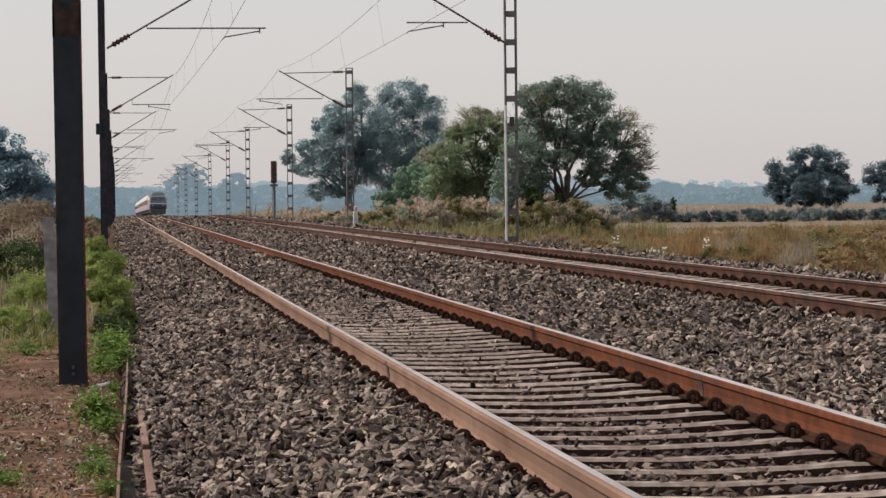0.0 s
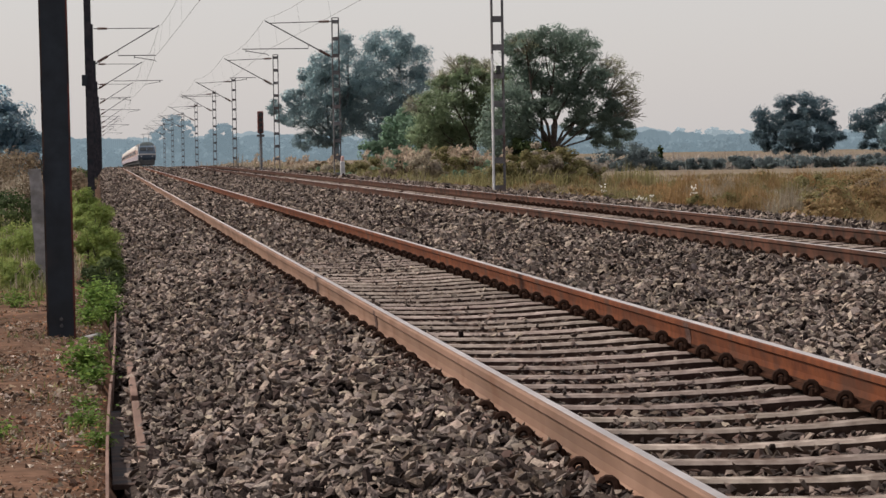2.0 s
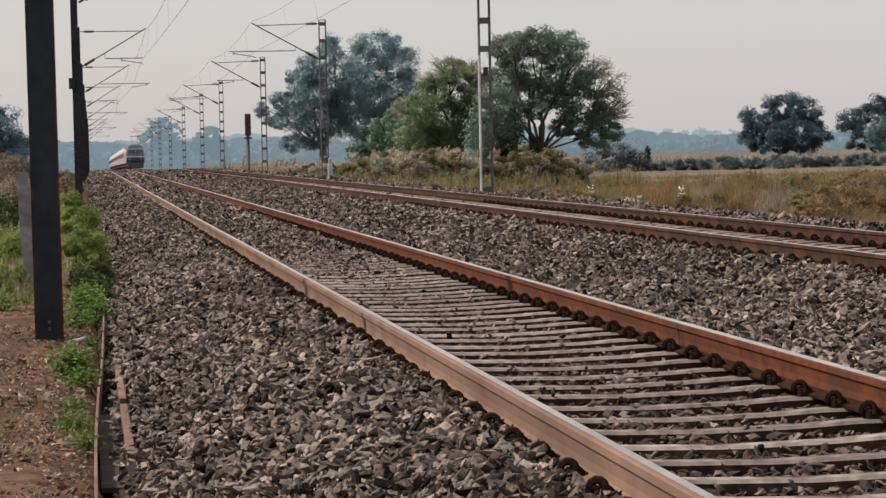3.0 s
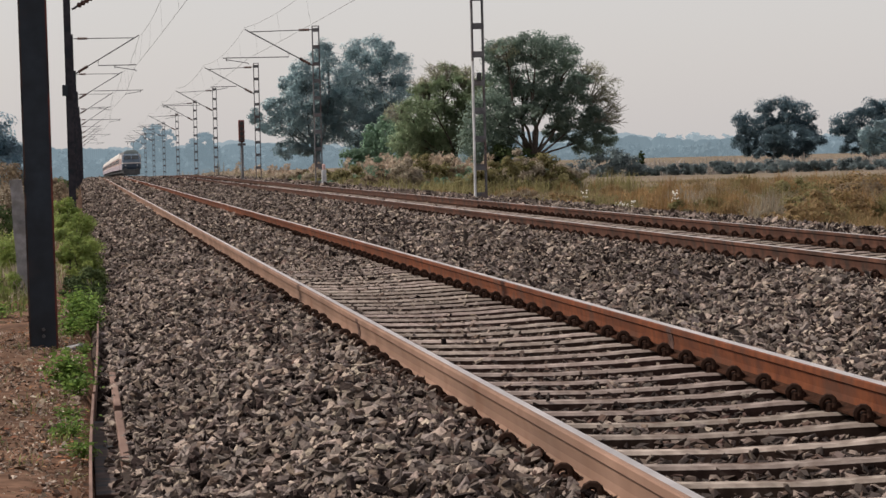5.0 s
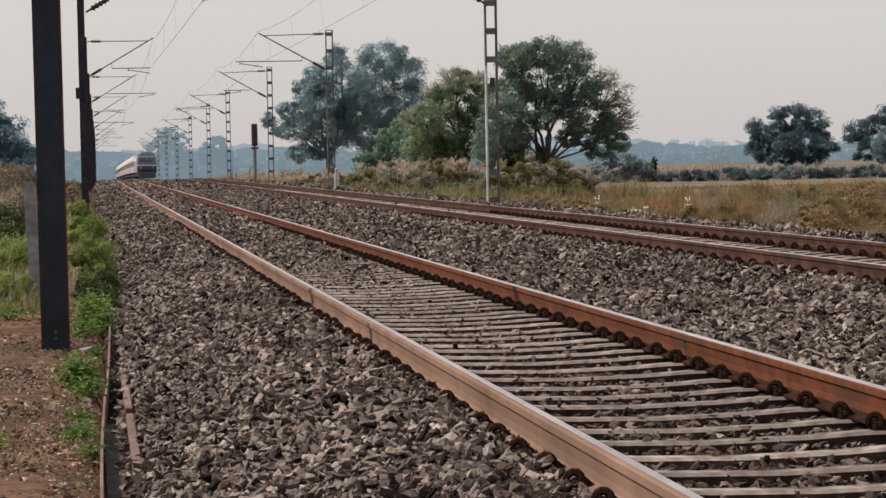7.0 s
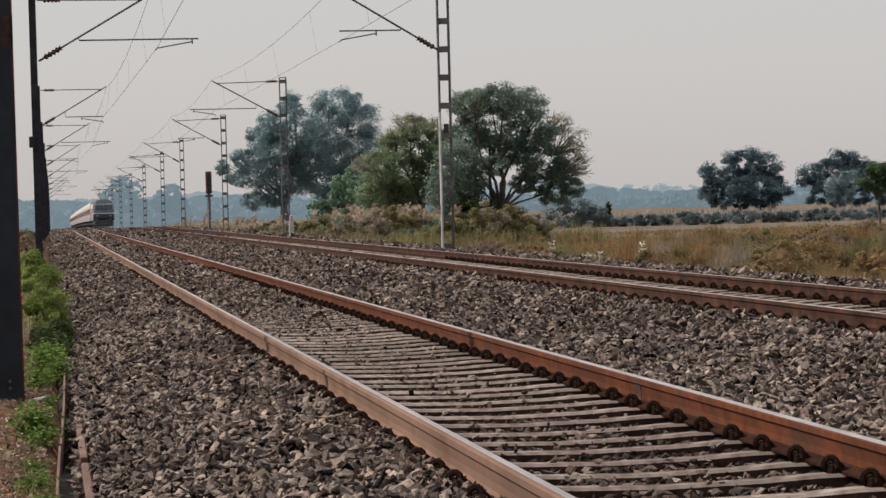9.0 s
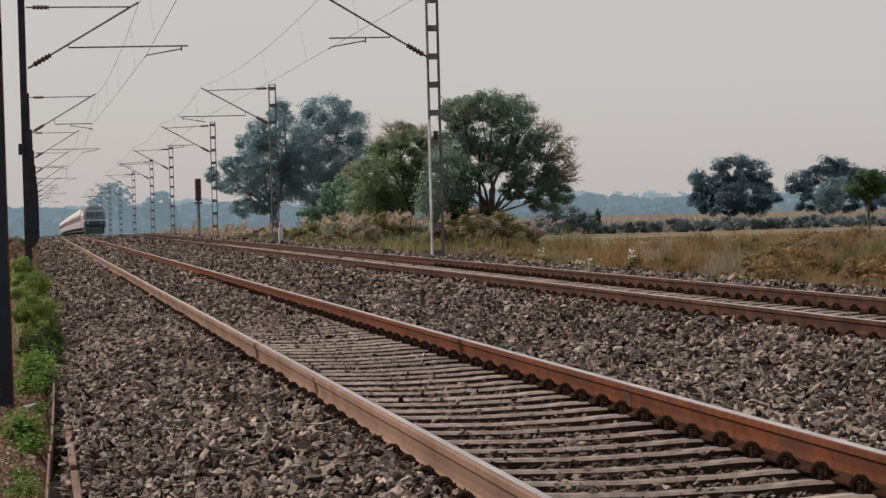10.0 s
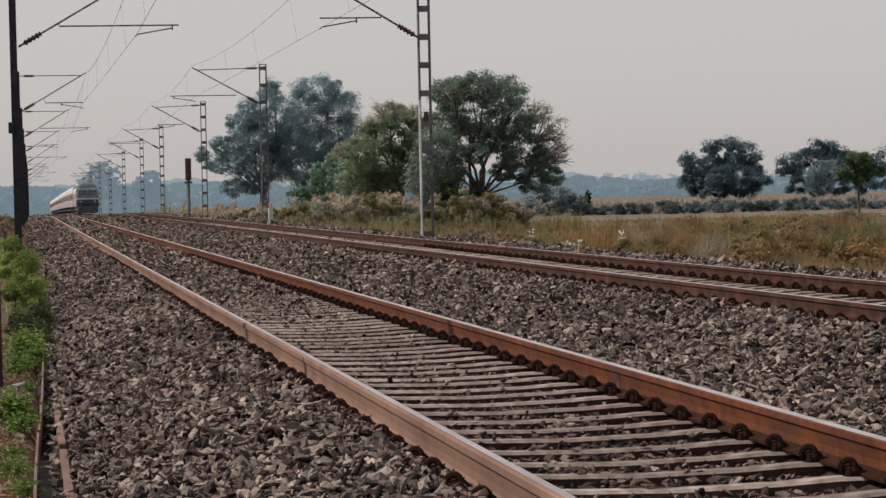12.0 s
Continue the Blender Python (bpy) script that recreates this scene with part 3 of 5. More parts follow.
NAVY = material("navy_nose_paint", (0.02, 0.035, 0.06), (0.04, 0.06, 0.09), 0.5, 0, 2, 0.4, 0)
SLATE = material("slate_roof_paint", (0.03, 0.045, 0.05), (0.055, 0.075, 0.08), 0.7, 0, 2, 0.4, 0.1)
ROOF = material("coach_roof", (0.30, 0.30, 0.30), (0.45, 0.44, 0.43), 0.7, 0, 2, 0.3, 0.1)


def bogie(parent, y):
    bm = box(bmesh.new(), -1.2, 1.2, y - 1.6, y + 1.6, 0.35, 0.75, 0.05)
    b = part("bogie", bm, UNDER, parent)
    for dy in (-1.25, 1.25):
        for s in (-1, 1):
            part("wheel", tube(bmesh.new(), [(s * 0.80, y + dy, 0.5), (s * 0.93, y + dy, 0.5)], 0.46, 18), UNDER, b)


def shell(w, z0, z1, r):
    prof = [(-w, z0), (-w, z1 - r)]
    for k in range(1, 7):
        a = radians(90 * k / 7)
        prof.append((-w + r * 1.5 * (1 - math.cos(a)), z1 - r + r * math.sin(a)))
    prof += [(-x, z) for x, z in reversed(prof[1:])]
    return prof + [(w, z0)]


def build_loco():
    t = thing("electric_locomotive", "electric locomotive with a dark nose and raised pantograph", "locomotive")
    bm = sweep(bmesh.new(), shell(1.55, 1.05, 3.55, 0.35), [(0, 0.9, 0), (0, 20.2, 0)])
    bmesh.ops.recalc_face_normals(bm, faces=bm.faces)
    part("body", bm, CREAM, t, "cream body side")
    # the cab front in tiers, leaning back towards the domed roof
    tiers = [("nose", NAVY, "dark navy lower nose", [(1.42, 0.25, 1.0), (1.40, 0.06, 1.4), (1.38, 0.05, 1.95)]),
             ("nose_band", CREAM, "pale band across the nose", [(1.385, 0.03, 1.95), (1.385, 0.03, 2.12)]),
             ("upper_nose", LOCO_GREY, "blue-grey cab front", [(1.37, 0.06, 2.12), (1.33, 0.22, 2.65), (1.26, 0.55, 3.25), (1.12, 0.85, 3.5)]),
             ("roof_dome", SLATE, "dark domed cab roof", [(1.12, 0.85, 3.5), (1.0, 1.1, 3.8), (0.7, 1.5, 4.05), (0.3, 2.2, 4.15)])]
    for name, mat, label, ring in tiers:
        bm = bmesh.new()
        lhs = [bm.verts.new((-x, y, z)) for x, y, z in ring]
        rhs = [bm.verts.new((x, y, z)) for x, y, z in ring]
        bl = [bm.verts.new((-min(1.54, x + 0.17), y + 0.85, z)) for x, y, z in ring]
        br = [bm.verts.new((min(1.54, x + 0.17), y + 0.85, z)) for x, y, z in ring]
        for i in range(len(ring) - 1):
            bm.faces.new((lhs[i], rhs[i], rhs[i + 1], lhs[i + 1]))
            bm.faces.new((bl[i], lhs[i], lhs[i + 1], bl[i + 1]))
            bm.faces.new((rhs[i], br[i], br[i + 1], rhs[i + 1]))
            bm.faces.new((br[i], bl[i], bl[i + 1], br[i + 1]))
        bm.faces.new(lhs[:1] + bl[:1] + br[:1] + rhs[:1])
        bm.faces.new(rhs[-1:] + br[-1:] + bl[-1:] + lhs[-1:])
        bmesh.ops.recalc_face_normals(bm, faces=bm.faces)
        tier = part(name, bm, mat, t, label)
        for s in (-1, 1):
            if name == "upper_nose":
                bm = box(bmesh.new(), min(s * 0.06, s * 1.16), max(s * 0.06, s * 1.16), 0.0, 0.05, 0.0, 0.66, 0.02)
                bmesh.ops.rotate(bm, verts=bm.verts, cent=(0, 0, 0), matrix=Matrix.Rotation(radians(-28), 3, "X"))
                bmesh.ops.translate(bm, verts=bm.verts, vec=(0, 0.19, 2.66))
                part("windscreen", bm, DARKGLASS, tier, "dark windscreen pane")
            if name == "nose":
                part("lamp", tube(bmesh.new(), [(s * 0.95, -0.02, 1.7), (s * 0.95, 0.1, 1.7)], 0.11, 12), PALE, tier, "round pale headlamp")
    for s in (-1, 1):
        part("buffer", tube(bmesh.new(), [(s * 0.98, -0.55, 1.1), (s * 0.98, 0.2, 1.1)], [0.22, 0.12], 12), UNDER, t)
    part("cowcatcher", box(bmesh.new(), -1.35, 1.35, 0.0, 0.5, 0.15, 1.05, 0.1), UNDER, t)
    part("lower_panel", box(bmesh.new(), -1.558, 1.558, 0.95, 20.15, 1.06, 1.85, 0), PANEL, t, "dusky mauve lower panel")
    part("side_band", box(bmesh.new(), -1.565, 1.565, 1.0, 20.1, 1.9, 2.75, 0), RED, t, "red band along the side")
    part("underframe", box(bmesh.new(), -1.35, 1.35, 3, 18, 0.5, 1.05, 0.05), UNDER, t)
    for y in (3.5, 16.8):
        bogie(t, y)
    for y in (6, 10, 14):
        part("roof_box", box(bmesh.new(), -0.9, 0.9, y, y + 2.6, 3.5, 4.05, 0.12), SLATE, t, "dark roof equipment")
    bm = bmesh.new()
    for s in (-0.5, 0.5):
        tube(bm, [(s, 3.0, 3.8), (s * 0.8, 4.6, 4.6), (s, 3.2, 5.45)], 0.035, 6)
    tube(bm, [(-0.9, 3.2, 5.42), (-0.6, 3.2, 5.5), (0.6, 3.2, 5.5), (0.9, 3.2, 5.42)], 0.04, 6)
    part("pantograph", bm, UNDER, t, "raised pantograph")
    return t


def build_coach():
    t = thing("passenger_coach", "cream passenger coach with dull red window panels", "coach", "coaches of the train")
    bm = sweep(bmesh.new(), shell(1.6, 1.0, 3.95, 0.5), [(0, 0.2, 0), (0, 23.2, 0)])
    bmesh.ops.recalc_face_normals(bm, faces=bm.faces)
    part("body", bm, CREAM, t)
    part("roof", box(bmesh.new(), -0.95, 0.95, 0.3, 23.1, 3.9, 4.02, 0.04), ROOF, t)
    part("lower_panel", box(bmesh.new(), -1.606, 1.606, 0.25, 23.15, 1.0, 1.75, 0), PANEL, t, "dusky mauve lower panel")
    for s in (-1, 1):
        for k in range(9):
            y = 2.1 + 2.2 * k
            band = part("window_surround", box(bmesh.new(), min(s * 1.60, s * 1.612), max(s * 1.60, s * 1.612), y, y + 1.75, 1.85, 2.95, 0), RED, t, "dull red panel round a window")
            part("window", box(bmesh.new(), min(s * 1.60, s * 1.622), max(s * 1.60, s * 1.622), y + 0.35, y + 1.4, 2.1, 2.75, 0), DARKGLASS, band)
        part("door", box(bmesh.new(), min(s * 1.60, s * 1.63), max(s * 1.60, s * 1.63), 0.5, 1.2, 1.05, 3.0, 0), RED, t)
    part("underframe", box(bmesh.new(), -1.3, 1.3, 5, 18.5, 0.45, 1.0, 0.05), UNDER, t)
    part("gangway", box(bmesh.new(), -0.6, 0.6, -0.2, 0.2, 1.1, 3.2, 0.05), UNDER, t)
    for y in (3.2, 20.2):
        bogie(t, y)
    return t


TRAIN = [(build_loco(), 0.0)]
first_coach = build_coach()
TRAIN.append((first_coach, 20.9))
for k in range(1, 15):
    TRAIN.append((copy_thing(first_coach, Matrix()), 20.9 + 23.6 * k))
TRAIN_START, TRAIN_SPEED = 475.0, 10.0


def motions():
    for ob, back in TRAIN:
        rows = []
        for k in range(13):
            y = TRAIN_START - TRAIN_SPEED * k + back
            fall = math.degrees(math.atan((float(dip(y + 18)) - float(dip(y + 4))) / 14))
            rows.append((float(k), pose(8.25, y, float(dip(y)) + RISE2, fall)))
        walk(ob, rows)


# ---- trees ----
BARK = material("dark_bark", (0.05, 0.042, 0.038), (0.12, 0.10, 0.085), 0.95, 0, 8, 1, 0.6)


def leaves_in(lobes, count, size, rng, loose=0.14, clump=90):
    """Leaf sprays in rounded clumps over the shells of the crown's lobes, each spray turned outward like the clump's surface."""
    centres, faces = [], []
    vol = np.array([rx * ry * rz for *_, rx, ry, rz in lobes]) ** (2 / 3)
    for (cx, cy, cz, rx, ry, rz), n in zip(lobes, (count * vol / vol.sum()).astype(int)):
        clumps = max(7, n // clump)
        d = rng.normal(size=(clumps, 3))
        d /= np.linalg.norm(d, axis=1)[:, None]
        r = rng.uniform(0.35, 1.0, clumps) ** 0.5 * 1.05
        c = d * r[:, None] * (rx, ry, rz) + (cx, cy, cz)
        pick = rng.integers(0, clumps, n)
        o = rng.normal(size=(n, 3))
        o /= np.linalg.norm(o, axis=1)[:, None]
        wide = (0.24 * min(rx, ry, rz) + loose) * rng.uniform(0.65, 1.35, clumps)[pick]
        centres.append(c[pick] + o * (wide * rng.uniform(0.15, 1.0, n) ** 0.45)[:, None] * (1.2, 1.2, 0.8))
        faces.append(o * 0.75 + d[pick] * 0.45 + (0, 0, 0.25) + rng.normal(size=(n, 3)) * 0.28)
    c, up = np.concatenate(centres), np.concatenate(faces)
    n = len(c)
    a = np.cross(up, rng.normal(size=(n, 3)))
    a /= np.linalg.norm(a, axis=1)[:, None]
    b = np.cross(up, a)
    b /= np.linalg.norm(b, axis=1)[:, None]
    s = size * rng.uniform(0.55, 1.25, n)[:, None]
    v = np.stack([c - a * s, c + b * s * 0.6, c + a * s * 1.05, c - b * s * 0.6], 1).reshape(-1, 3)
    return v, np.arange(n * 4).reshape(n, 4)


def build_tree(label, at, lobes, leaf_mat, count, size, trunk, seed, limbs=9, category="tree", group="trees", bark=None, loose=0.12, thin=()):
    rng = np.random.default_rng(seed)
    rr = random.Random(seed)
    t = thing("tree", label, category, group, at=at)
    bm = bmesh.new()
    r0, h0, lean = trunk
    fork = Vector((lean * h0, 0, h0))
    pts = [Vector((0, 0, -0.8)), Vector((0.02, 0, 0.1)), Vector((lean * h0 * 0.5 + rr.uniform(-0.1, 0.1), 0, h0 * 0.55)), fork]
    tube(bm, pts, [r0 * 1.5, r0 * 1.15, r0, r0 * 0.85], 9)
    for k in range(limbs):
        lobe = lobes[k % len(lobes)]
        end = Vector([lobe[i] + rr.uniform(-0.5, 0.5) * lobe[3 + i] for i in range(3)])
        amp = 0.5 * lobe[3]
        mid = fork.lerp(end, rr.uniform(0.35, 0.55)) + Vector((rr.uniform(-amp, amp), rr.uniform(-amp, amp), rr.uniform(-0.6, 0.5) * amp))
        q = r0 * rr.uniform(0.26, 0.5)
        tube(bm, [pts[2].lerp(fork, rr.uniform(0.3, 1.0)), fork.lerp(mid, 0.5) + Vector((rr.uniform(-0.4, 0.4) * amp, 0, rr.uniform(-0.4, 0.4) * amp)), mid, end], [q, q * 0.8, q * 0.55, q * 0.15], 6)
        for j in range(5):
            e2 = end + Vector([rr.uniform(-0.9, 0.9) * lobe[3 + i] for i in range(3)])
            b0 = mid.lerp(end, rr.uniform(0.1, 0.9))
            tube(bm, [b0, b0.lerp(e2, 0.5) + Vector((rr.uniform(-0.3, 0.3), 0, rr.uniform(-0.1, 0.4))), e2], [q * 0.35, q * 0.2, q * 0.06], 4)
    part("trunk", bm, bark or BARK, t, smooth=True)
    v, f = leaves_in(lobes, count, size, rng, loose, max(60, int(420 * loose)))
    crown = new("crown", mesh_arrays("crown", v, f, leaf_mat))
    crown.parent = t
    # half-bare outer boughs: fine twigs with a few leaves
    if thin:
        bm = bmesh.new()
        for x, z, rx, rz in thin:
            heart = Vector((x * 0.75, 0, z * 0.85))
            for k in range(34):
                e = Vector((x + rr.uniform(-1, 1) * rx, rr.uniform(-1, 1) * rx, z + rr.uniform(-1, 1) * rz))
                m = heart.lerp(e, 0.5) + Vector((rr.uniform(-0.3, 0.3), rr.uniform(-0.3, 0.3), rr.uniform(-0.2, 0.4)))
                tube(bm, [heart, m, e], [0.07, 0.045, 0.02], 4)
                for j in range(3):
                    q = e + Vector((rr.uniform(-0.7, 0.7), rr.uniform(-0.7, 0.7), rr.uniform(-0.5, 0.5)))
                    tube(bm, [m.lerp(e, rr.uniform(0.3, 0.9)), q], [0.03, 0.012], 3)
        tagged(part("twig_spray", bm, TWIG, t), "half-bare olive-brown twigs", kind="stuff")
        v, f = leaves_in(lobes_of(thin, 2), 650 * len(thin), size * 0.7, rng, 0.2, 22)
        spray = new("outer_leaves", mesh_arrays("outer_leaves", v, f, LEAF_THIN))
        spray.parent = t
        tagged(spray, "sparse yellow-olive leaves")
    return t


TWIG = material("pale_twigs", (0.17, 0.165, 0.14), (0.27, 0.25, 0.21), 0.95, 0, 8, 1, 0.2)
LEAF_THIN = leafy("yellow_olive_leaves", (0.25, 0.26, 0.17), (0.36, 0.36, 0.25), 0.12, 0.7)


# Distance haze is put into these bark and leaf colours by paling them.
BARK_HAZE = material("hazed_bark", (0.10, 0.12, 0.13), (0.16, 0.18, 0.19), 0.95, 0, 8, 1, 0.3)
LEAF_OLIVE = leafy("light_olive_leaves", (0.205, 0.275, 0.17), (0.31, 0.37, 0.245), 0.08, 0.78)
LEAF_NEAR = leafy("olive_leaves", (0.16, 0.22, 0.185), (0.25, 0.315, 0.265), 0.08, 0.78)
# Furthest trees: paled and blued most, as haze painted into the leaf colour.
LEAF_HAZED = leafy("hazed_green_leaves", (0.285, 0.375, 0.40), (0.325, 0.42, 0.445), 0.02, 0.88)
LEAF_WOOD = leafy("hazed_grey_blue_leaves", (0.31, 0.42, 0.48), (0.35, 0.46, 0.52), 0.02, 0.9)
LEAF_BLUE = leafy("hazed_blue_green_leaves", (0.11, 0.165, 0.195), (0.135, 0.195, 0.225), 0.02, 0.8)


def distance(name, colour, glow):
    """Woods far off: haze is put in as blue-grey emission over a dark base."""
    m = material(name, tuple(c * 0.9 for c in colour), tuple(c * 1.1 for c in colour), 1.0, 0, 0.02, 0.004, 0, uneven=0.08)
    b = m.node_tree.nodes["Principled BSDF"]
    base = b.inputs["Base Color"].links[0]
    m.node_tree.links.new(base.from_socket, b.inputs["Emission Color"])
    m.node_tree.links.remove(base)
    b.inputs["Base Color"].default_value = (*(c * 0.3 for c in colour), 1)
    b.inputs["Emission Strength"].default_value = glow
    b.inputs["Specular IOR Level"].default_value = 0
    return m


SHRUB = leafy("weed_leaves", (0.065, 0.125, 0.027), (0.22, 0.315, 0.08), 0.5)


def lobes_of(rows, depth):
    return [(x, depth * 0.5 * math.sin(3.7 * k), z, rx, max(rx, depth * 0.6), rz) for k, (x, z, rx, rz) in enumerate(rows)]


# the big spreading tree and its lighter neighbour
build_tree("big spreading dark olive-green tree with a dark open trunk", (40.0, 230, -0.9),
           lobes_of([(-2.6, 10.9, 2.0, 1.3), (-0.2, 11.2, 2.0, 1.5), (2.4, 10.6, 2.0, 1.7), (3.5, 8.0, 1.3, 1.2), (0.2, 8.2, 2.6, 1.5), (3.4, 5.6, 2.2, 1.7), (5.0, 4.7, 1.1, 1.1), (-2.9, 8.0, 1.8, 2.0), (-4.2, 5.2, 2.1, 2.3), (4.8, 2.9, 1.5, 1.0), (-5.2, 3.0, 1.9, 1.9), (-3.0, 4.0, 1.7, 1.8), (1.0, 6.4, 1.8, 1.2), (5.9, 3.4, 1.1, 0.9), (2.2, 3.9, 1.2, 0.9), (-0.9, 5.6, 1.3, 1.0)], 3),
           LEAF_NEAR, 64000, 0.112, (0.5, 1.7, -0.1), 3, 10, loose=0.17, thin=[(6.3, 7.4, 1.2, 1.4), (5.2, 9.0, 1.0, 1.0), (7.0, 5.4, 0.8, 1.0), (-2.9, 11.2, 1.2, 1.0)])
build_tree("leafy olive-green tree standing against its darker neighbour", (34.0, 236, -0.9),
           lobes_of([(-0.9, 9.0, 1.4, 1.1), (-2.9, 7.2, 1.6, 1.4), (0.0, 7.0, 1.8, 1.6), (-4.3, 5.4, 1.6, 1.5), (-1.6, 4.6, 2.2, 1.9), (-4.9, 3.2, 1.5, 1.3), (0.8, 4.4, 1.8, 2.0), (-2.6, 2.6, 2.6, 1.6), (1.6, 7.6, 1.4, 1.6)], 3),
           LEAF_OLIVE, 42000, 0.112, (0.3, 1.6, -0.3), 4, 10, loose=0.17, thin=[(-1.6, 9.6, 1.2, 0.8), (-3.4, 8.2, 1.0, 0.9), (-5.7, 6.0, 0.8, 0.9), (0.6, 9.4, 0.9, 0.7)])
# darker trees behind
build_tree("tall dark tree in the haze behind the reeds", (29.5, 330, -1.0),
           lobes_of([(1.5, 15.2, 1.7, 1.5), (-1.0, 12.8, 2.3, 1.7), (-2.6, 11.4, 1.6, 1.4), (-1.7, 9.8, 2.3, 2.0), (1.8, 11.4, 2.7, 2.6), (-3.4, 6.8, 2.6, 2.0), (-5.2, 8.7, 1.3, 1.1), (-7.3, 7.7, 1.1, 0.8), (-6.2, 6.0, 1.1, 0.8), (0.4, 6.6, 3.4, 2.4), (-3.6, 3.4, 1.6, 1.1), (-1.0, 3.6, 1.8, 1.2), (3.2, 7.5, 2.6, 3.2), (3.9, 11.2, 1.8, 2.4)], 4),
           LEAF_HAZED, 60000, 0.132, (0.5, 3.0, 0.0), 5, 8, bark=BARK_HAZE, loose=0.3)
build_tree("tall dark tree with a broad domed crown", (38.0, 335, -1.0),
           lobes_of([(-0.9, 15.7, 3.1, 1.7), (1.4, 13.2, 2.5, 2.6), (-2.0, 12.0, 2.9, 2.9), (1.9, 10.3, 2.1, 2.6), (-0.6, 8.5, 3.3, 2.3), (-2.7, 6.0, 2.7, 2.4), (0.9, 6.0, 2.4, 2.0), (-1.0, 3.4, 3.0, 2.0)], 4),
           LEAF_HAZED, 54000, 0.132, (0.5, 3.0, 0.0), 6, 6, bark=BARK_HAZE, loose=0.35)
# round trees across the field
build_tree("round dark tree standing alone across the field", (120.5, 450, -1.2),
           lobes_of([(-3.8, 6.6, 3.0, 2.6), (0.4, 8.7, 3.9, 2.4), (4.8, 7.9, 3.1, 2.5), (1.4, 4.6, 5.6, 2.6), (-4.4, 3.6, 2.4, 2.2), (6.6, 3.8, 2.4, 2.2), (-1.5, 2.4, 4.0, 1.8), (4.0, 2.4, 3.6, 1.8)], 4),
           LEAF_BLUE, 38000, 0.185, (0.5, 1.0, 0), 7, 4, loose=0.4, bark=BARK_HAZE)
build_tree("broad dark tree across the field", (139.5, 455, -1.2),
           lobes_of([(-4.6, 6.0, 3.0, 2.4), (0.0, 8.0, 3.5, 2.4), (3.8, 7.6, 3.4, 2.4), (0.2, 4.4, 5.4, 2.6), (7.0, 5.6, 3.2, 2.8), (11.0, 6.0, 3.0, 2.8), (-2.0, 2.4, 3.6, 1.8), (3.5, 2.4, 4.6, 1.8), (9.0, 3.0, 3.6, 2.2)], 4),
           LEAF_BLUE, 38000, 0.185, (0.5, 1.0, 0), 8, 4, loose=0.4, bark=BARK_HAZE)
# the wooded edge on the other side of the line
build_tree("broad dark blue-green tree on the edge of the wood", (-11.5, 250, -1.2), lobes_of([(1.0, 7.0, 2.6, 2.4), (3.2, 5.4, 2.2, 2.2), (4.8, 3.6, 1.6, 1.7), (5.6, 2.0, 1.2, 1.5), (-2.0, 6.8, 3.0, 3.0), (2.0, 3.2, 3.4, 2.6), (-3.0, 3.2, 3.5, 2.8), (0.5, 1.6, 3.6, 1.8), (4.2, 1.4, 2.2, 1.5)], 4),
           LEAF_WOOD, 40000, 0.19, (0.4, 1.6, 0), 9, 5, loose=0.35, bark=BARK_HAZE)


def far_wood(name, label, mat, y, x0, x1, h, n, size, seed):
    """A line of woods along the horizon: close-set crowns on a low wooded bank."""
    rng = np.random.default_rng(seed)
    V, F, base = [], [], 0
    for k in range(n):
        x = x0 + (x1 - x0) * (k + rng.uniform(-1, 1)) / n
        hh = h * (0.75 + 0.45 * noise.noise((x / (h * 5), 7.7, y))) * rng.uniform(0.8, 1.1)
        lob = [(x, y + rng.uniform(-15, 15), hh * 0.34 - 1.8, hh * rng.uniform(0.5, 0.8), 4, hh * 0.40)]
        v, f = leaves_in(lob, 150, size * 1.8, rng, hh * 0.1, 26)
        V.append(v)
        F.append(f + base)
        base += len(v)
    # a plain backdrop bank whose top outline follows many rounded crowns
    m = 900
    xs = np.linspace(x0 - 30, x1 + 30, m)
    top = np.full(m, h * 0.5)
    for k in range(n * 3):
        cx, w = rng.uniform(x0 - 30, x1 + 30), h * rng.uniform(0.2, 0.6)
        high = h * (0.7 + 0.5 * noise.noise((cx / (h * 4), 7.7, y))) * rng.uniform(0.75, 1.1)
        u = np.clip(1 - ((xs - cx) / w) ** 2, 0, 1)
        top = np.maximum(top, high - (1 - np.sqrt(u)) * w * 0.9 - np.where(u > 0, 0, 99))
    top = top - 1.8 + rng.normal(0, h * 0.012, m)
    v = np.stack([np.stack([xs, np.full(m, y + 6.0), np.full(m, -6.0)], 1), np.stack([xs, np.full(m, y + 10.0), top], 1), np.stack([xs, np.full(m, y + 24.0), np.full(m, -6.0)], 1)]).reshape(-1, 3)
    i = np.concatenate([np.arange(m - 1), np.arange(m, 2 * m - 1)])
    V.append(v)
    F.append(np.stack([i, i + 1, i + m + 1, i + m], 1) + base)
    tagged(new(name, mesh_arrays(name, np.concatenate(V), np.concatenate(F), mat)), label, "woodland", kind="stuff")


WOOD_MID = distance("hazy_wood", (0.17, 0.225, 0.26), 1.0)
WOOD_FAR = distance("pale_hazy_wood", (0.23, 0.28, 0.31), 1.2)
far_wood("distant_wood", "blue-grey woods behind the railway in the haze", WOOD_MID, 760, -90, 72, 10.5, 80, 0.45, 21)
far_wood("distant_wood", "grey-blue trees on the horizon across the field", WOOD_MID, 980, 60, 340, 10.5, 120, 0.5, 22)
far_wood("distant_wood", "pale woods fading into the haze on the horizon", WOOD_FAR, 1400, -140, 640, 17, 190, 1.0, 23)


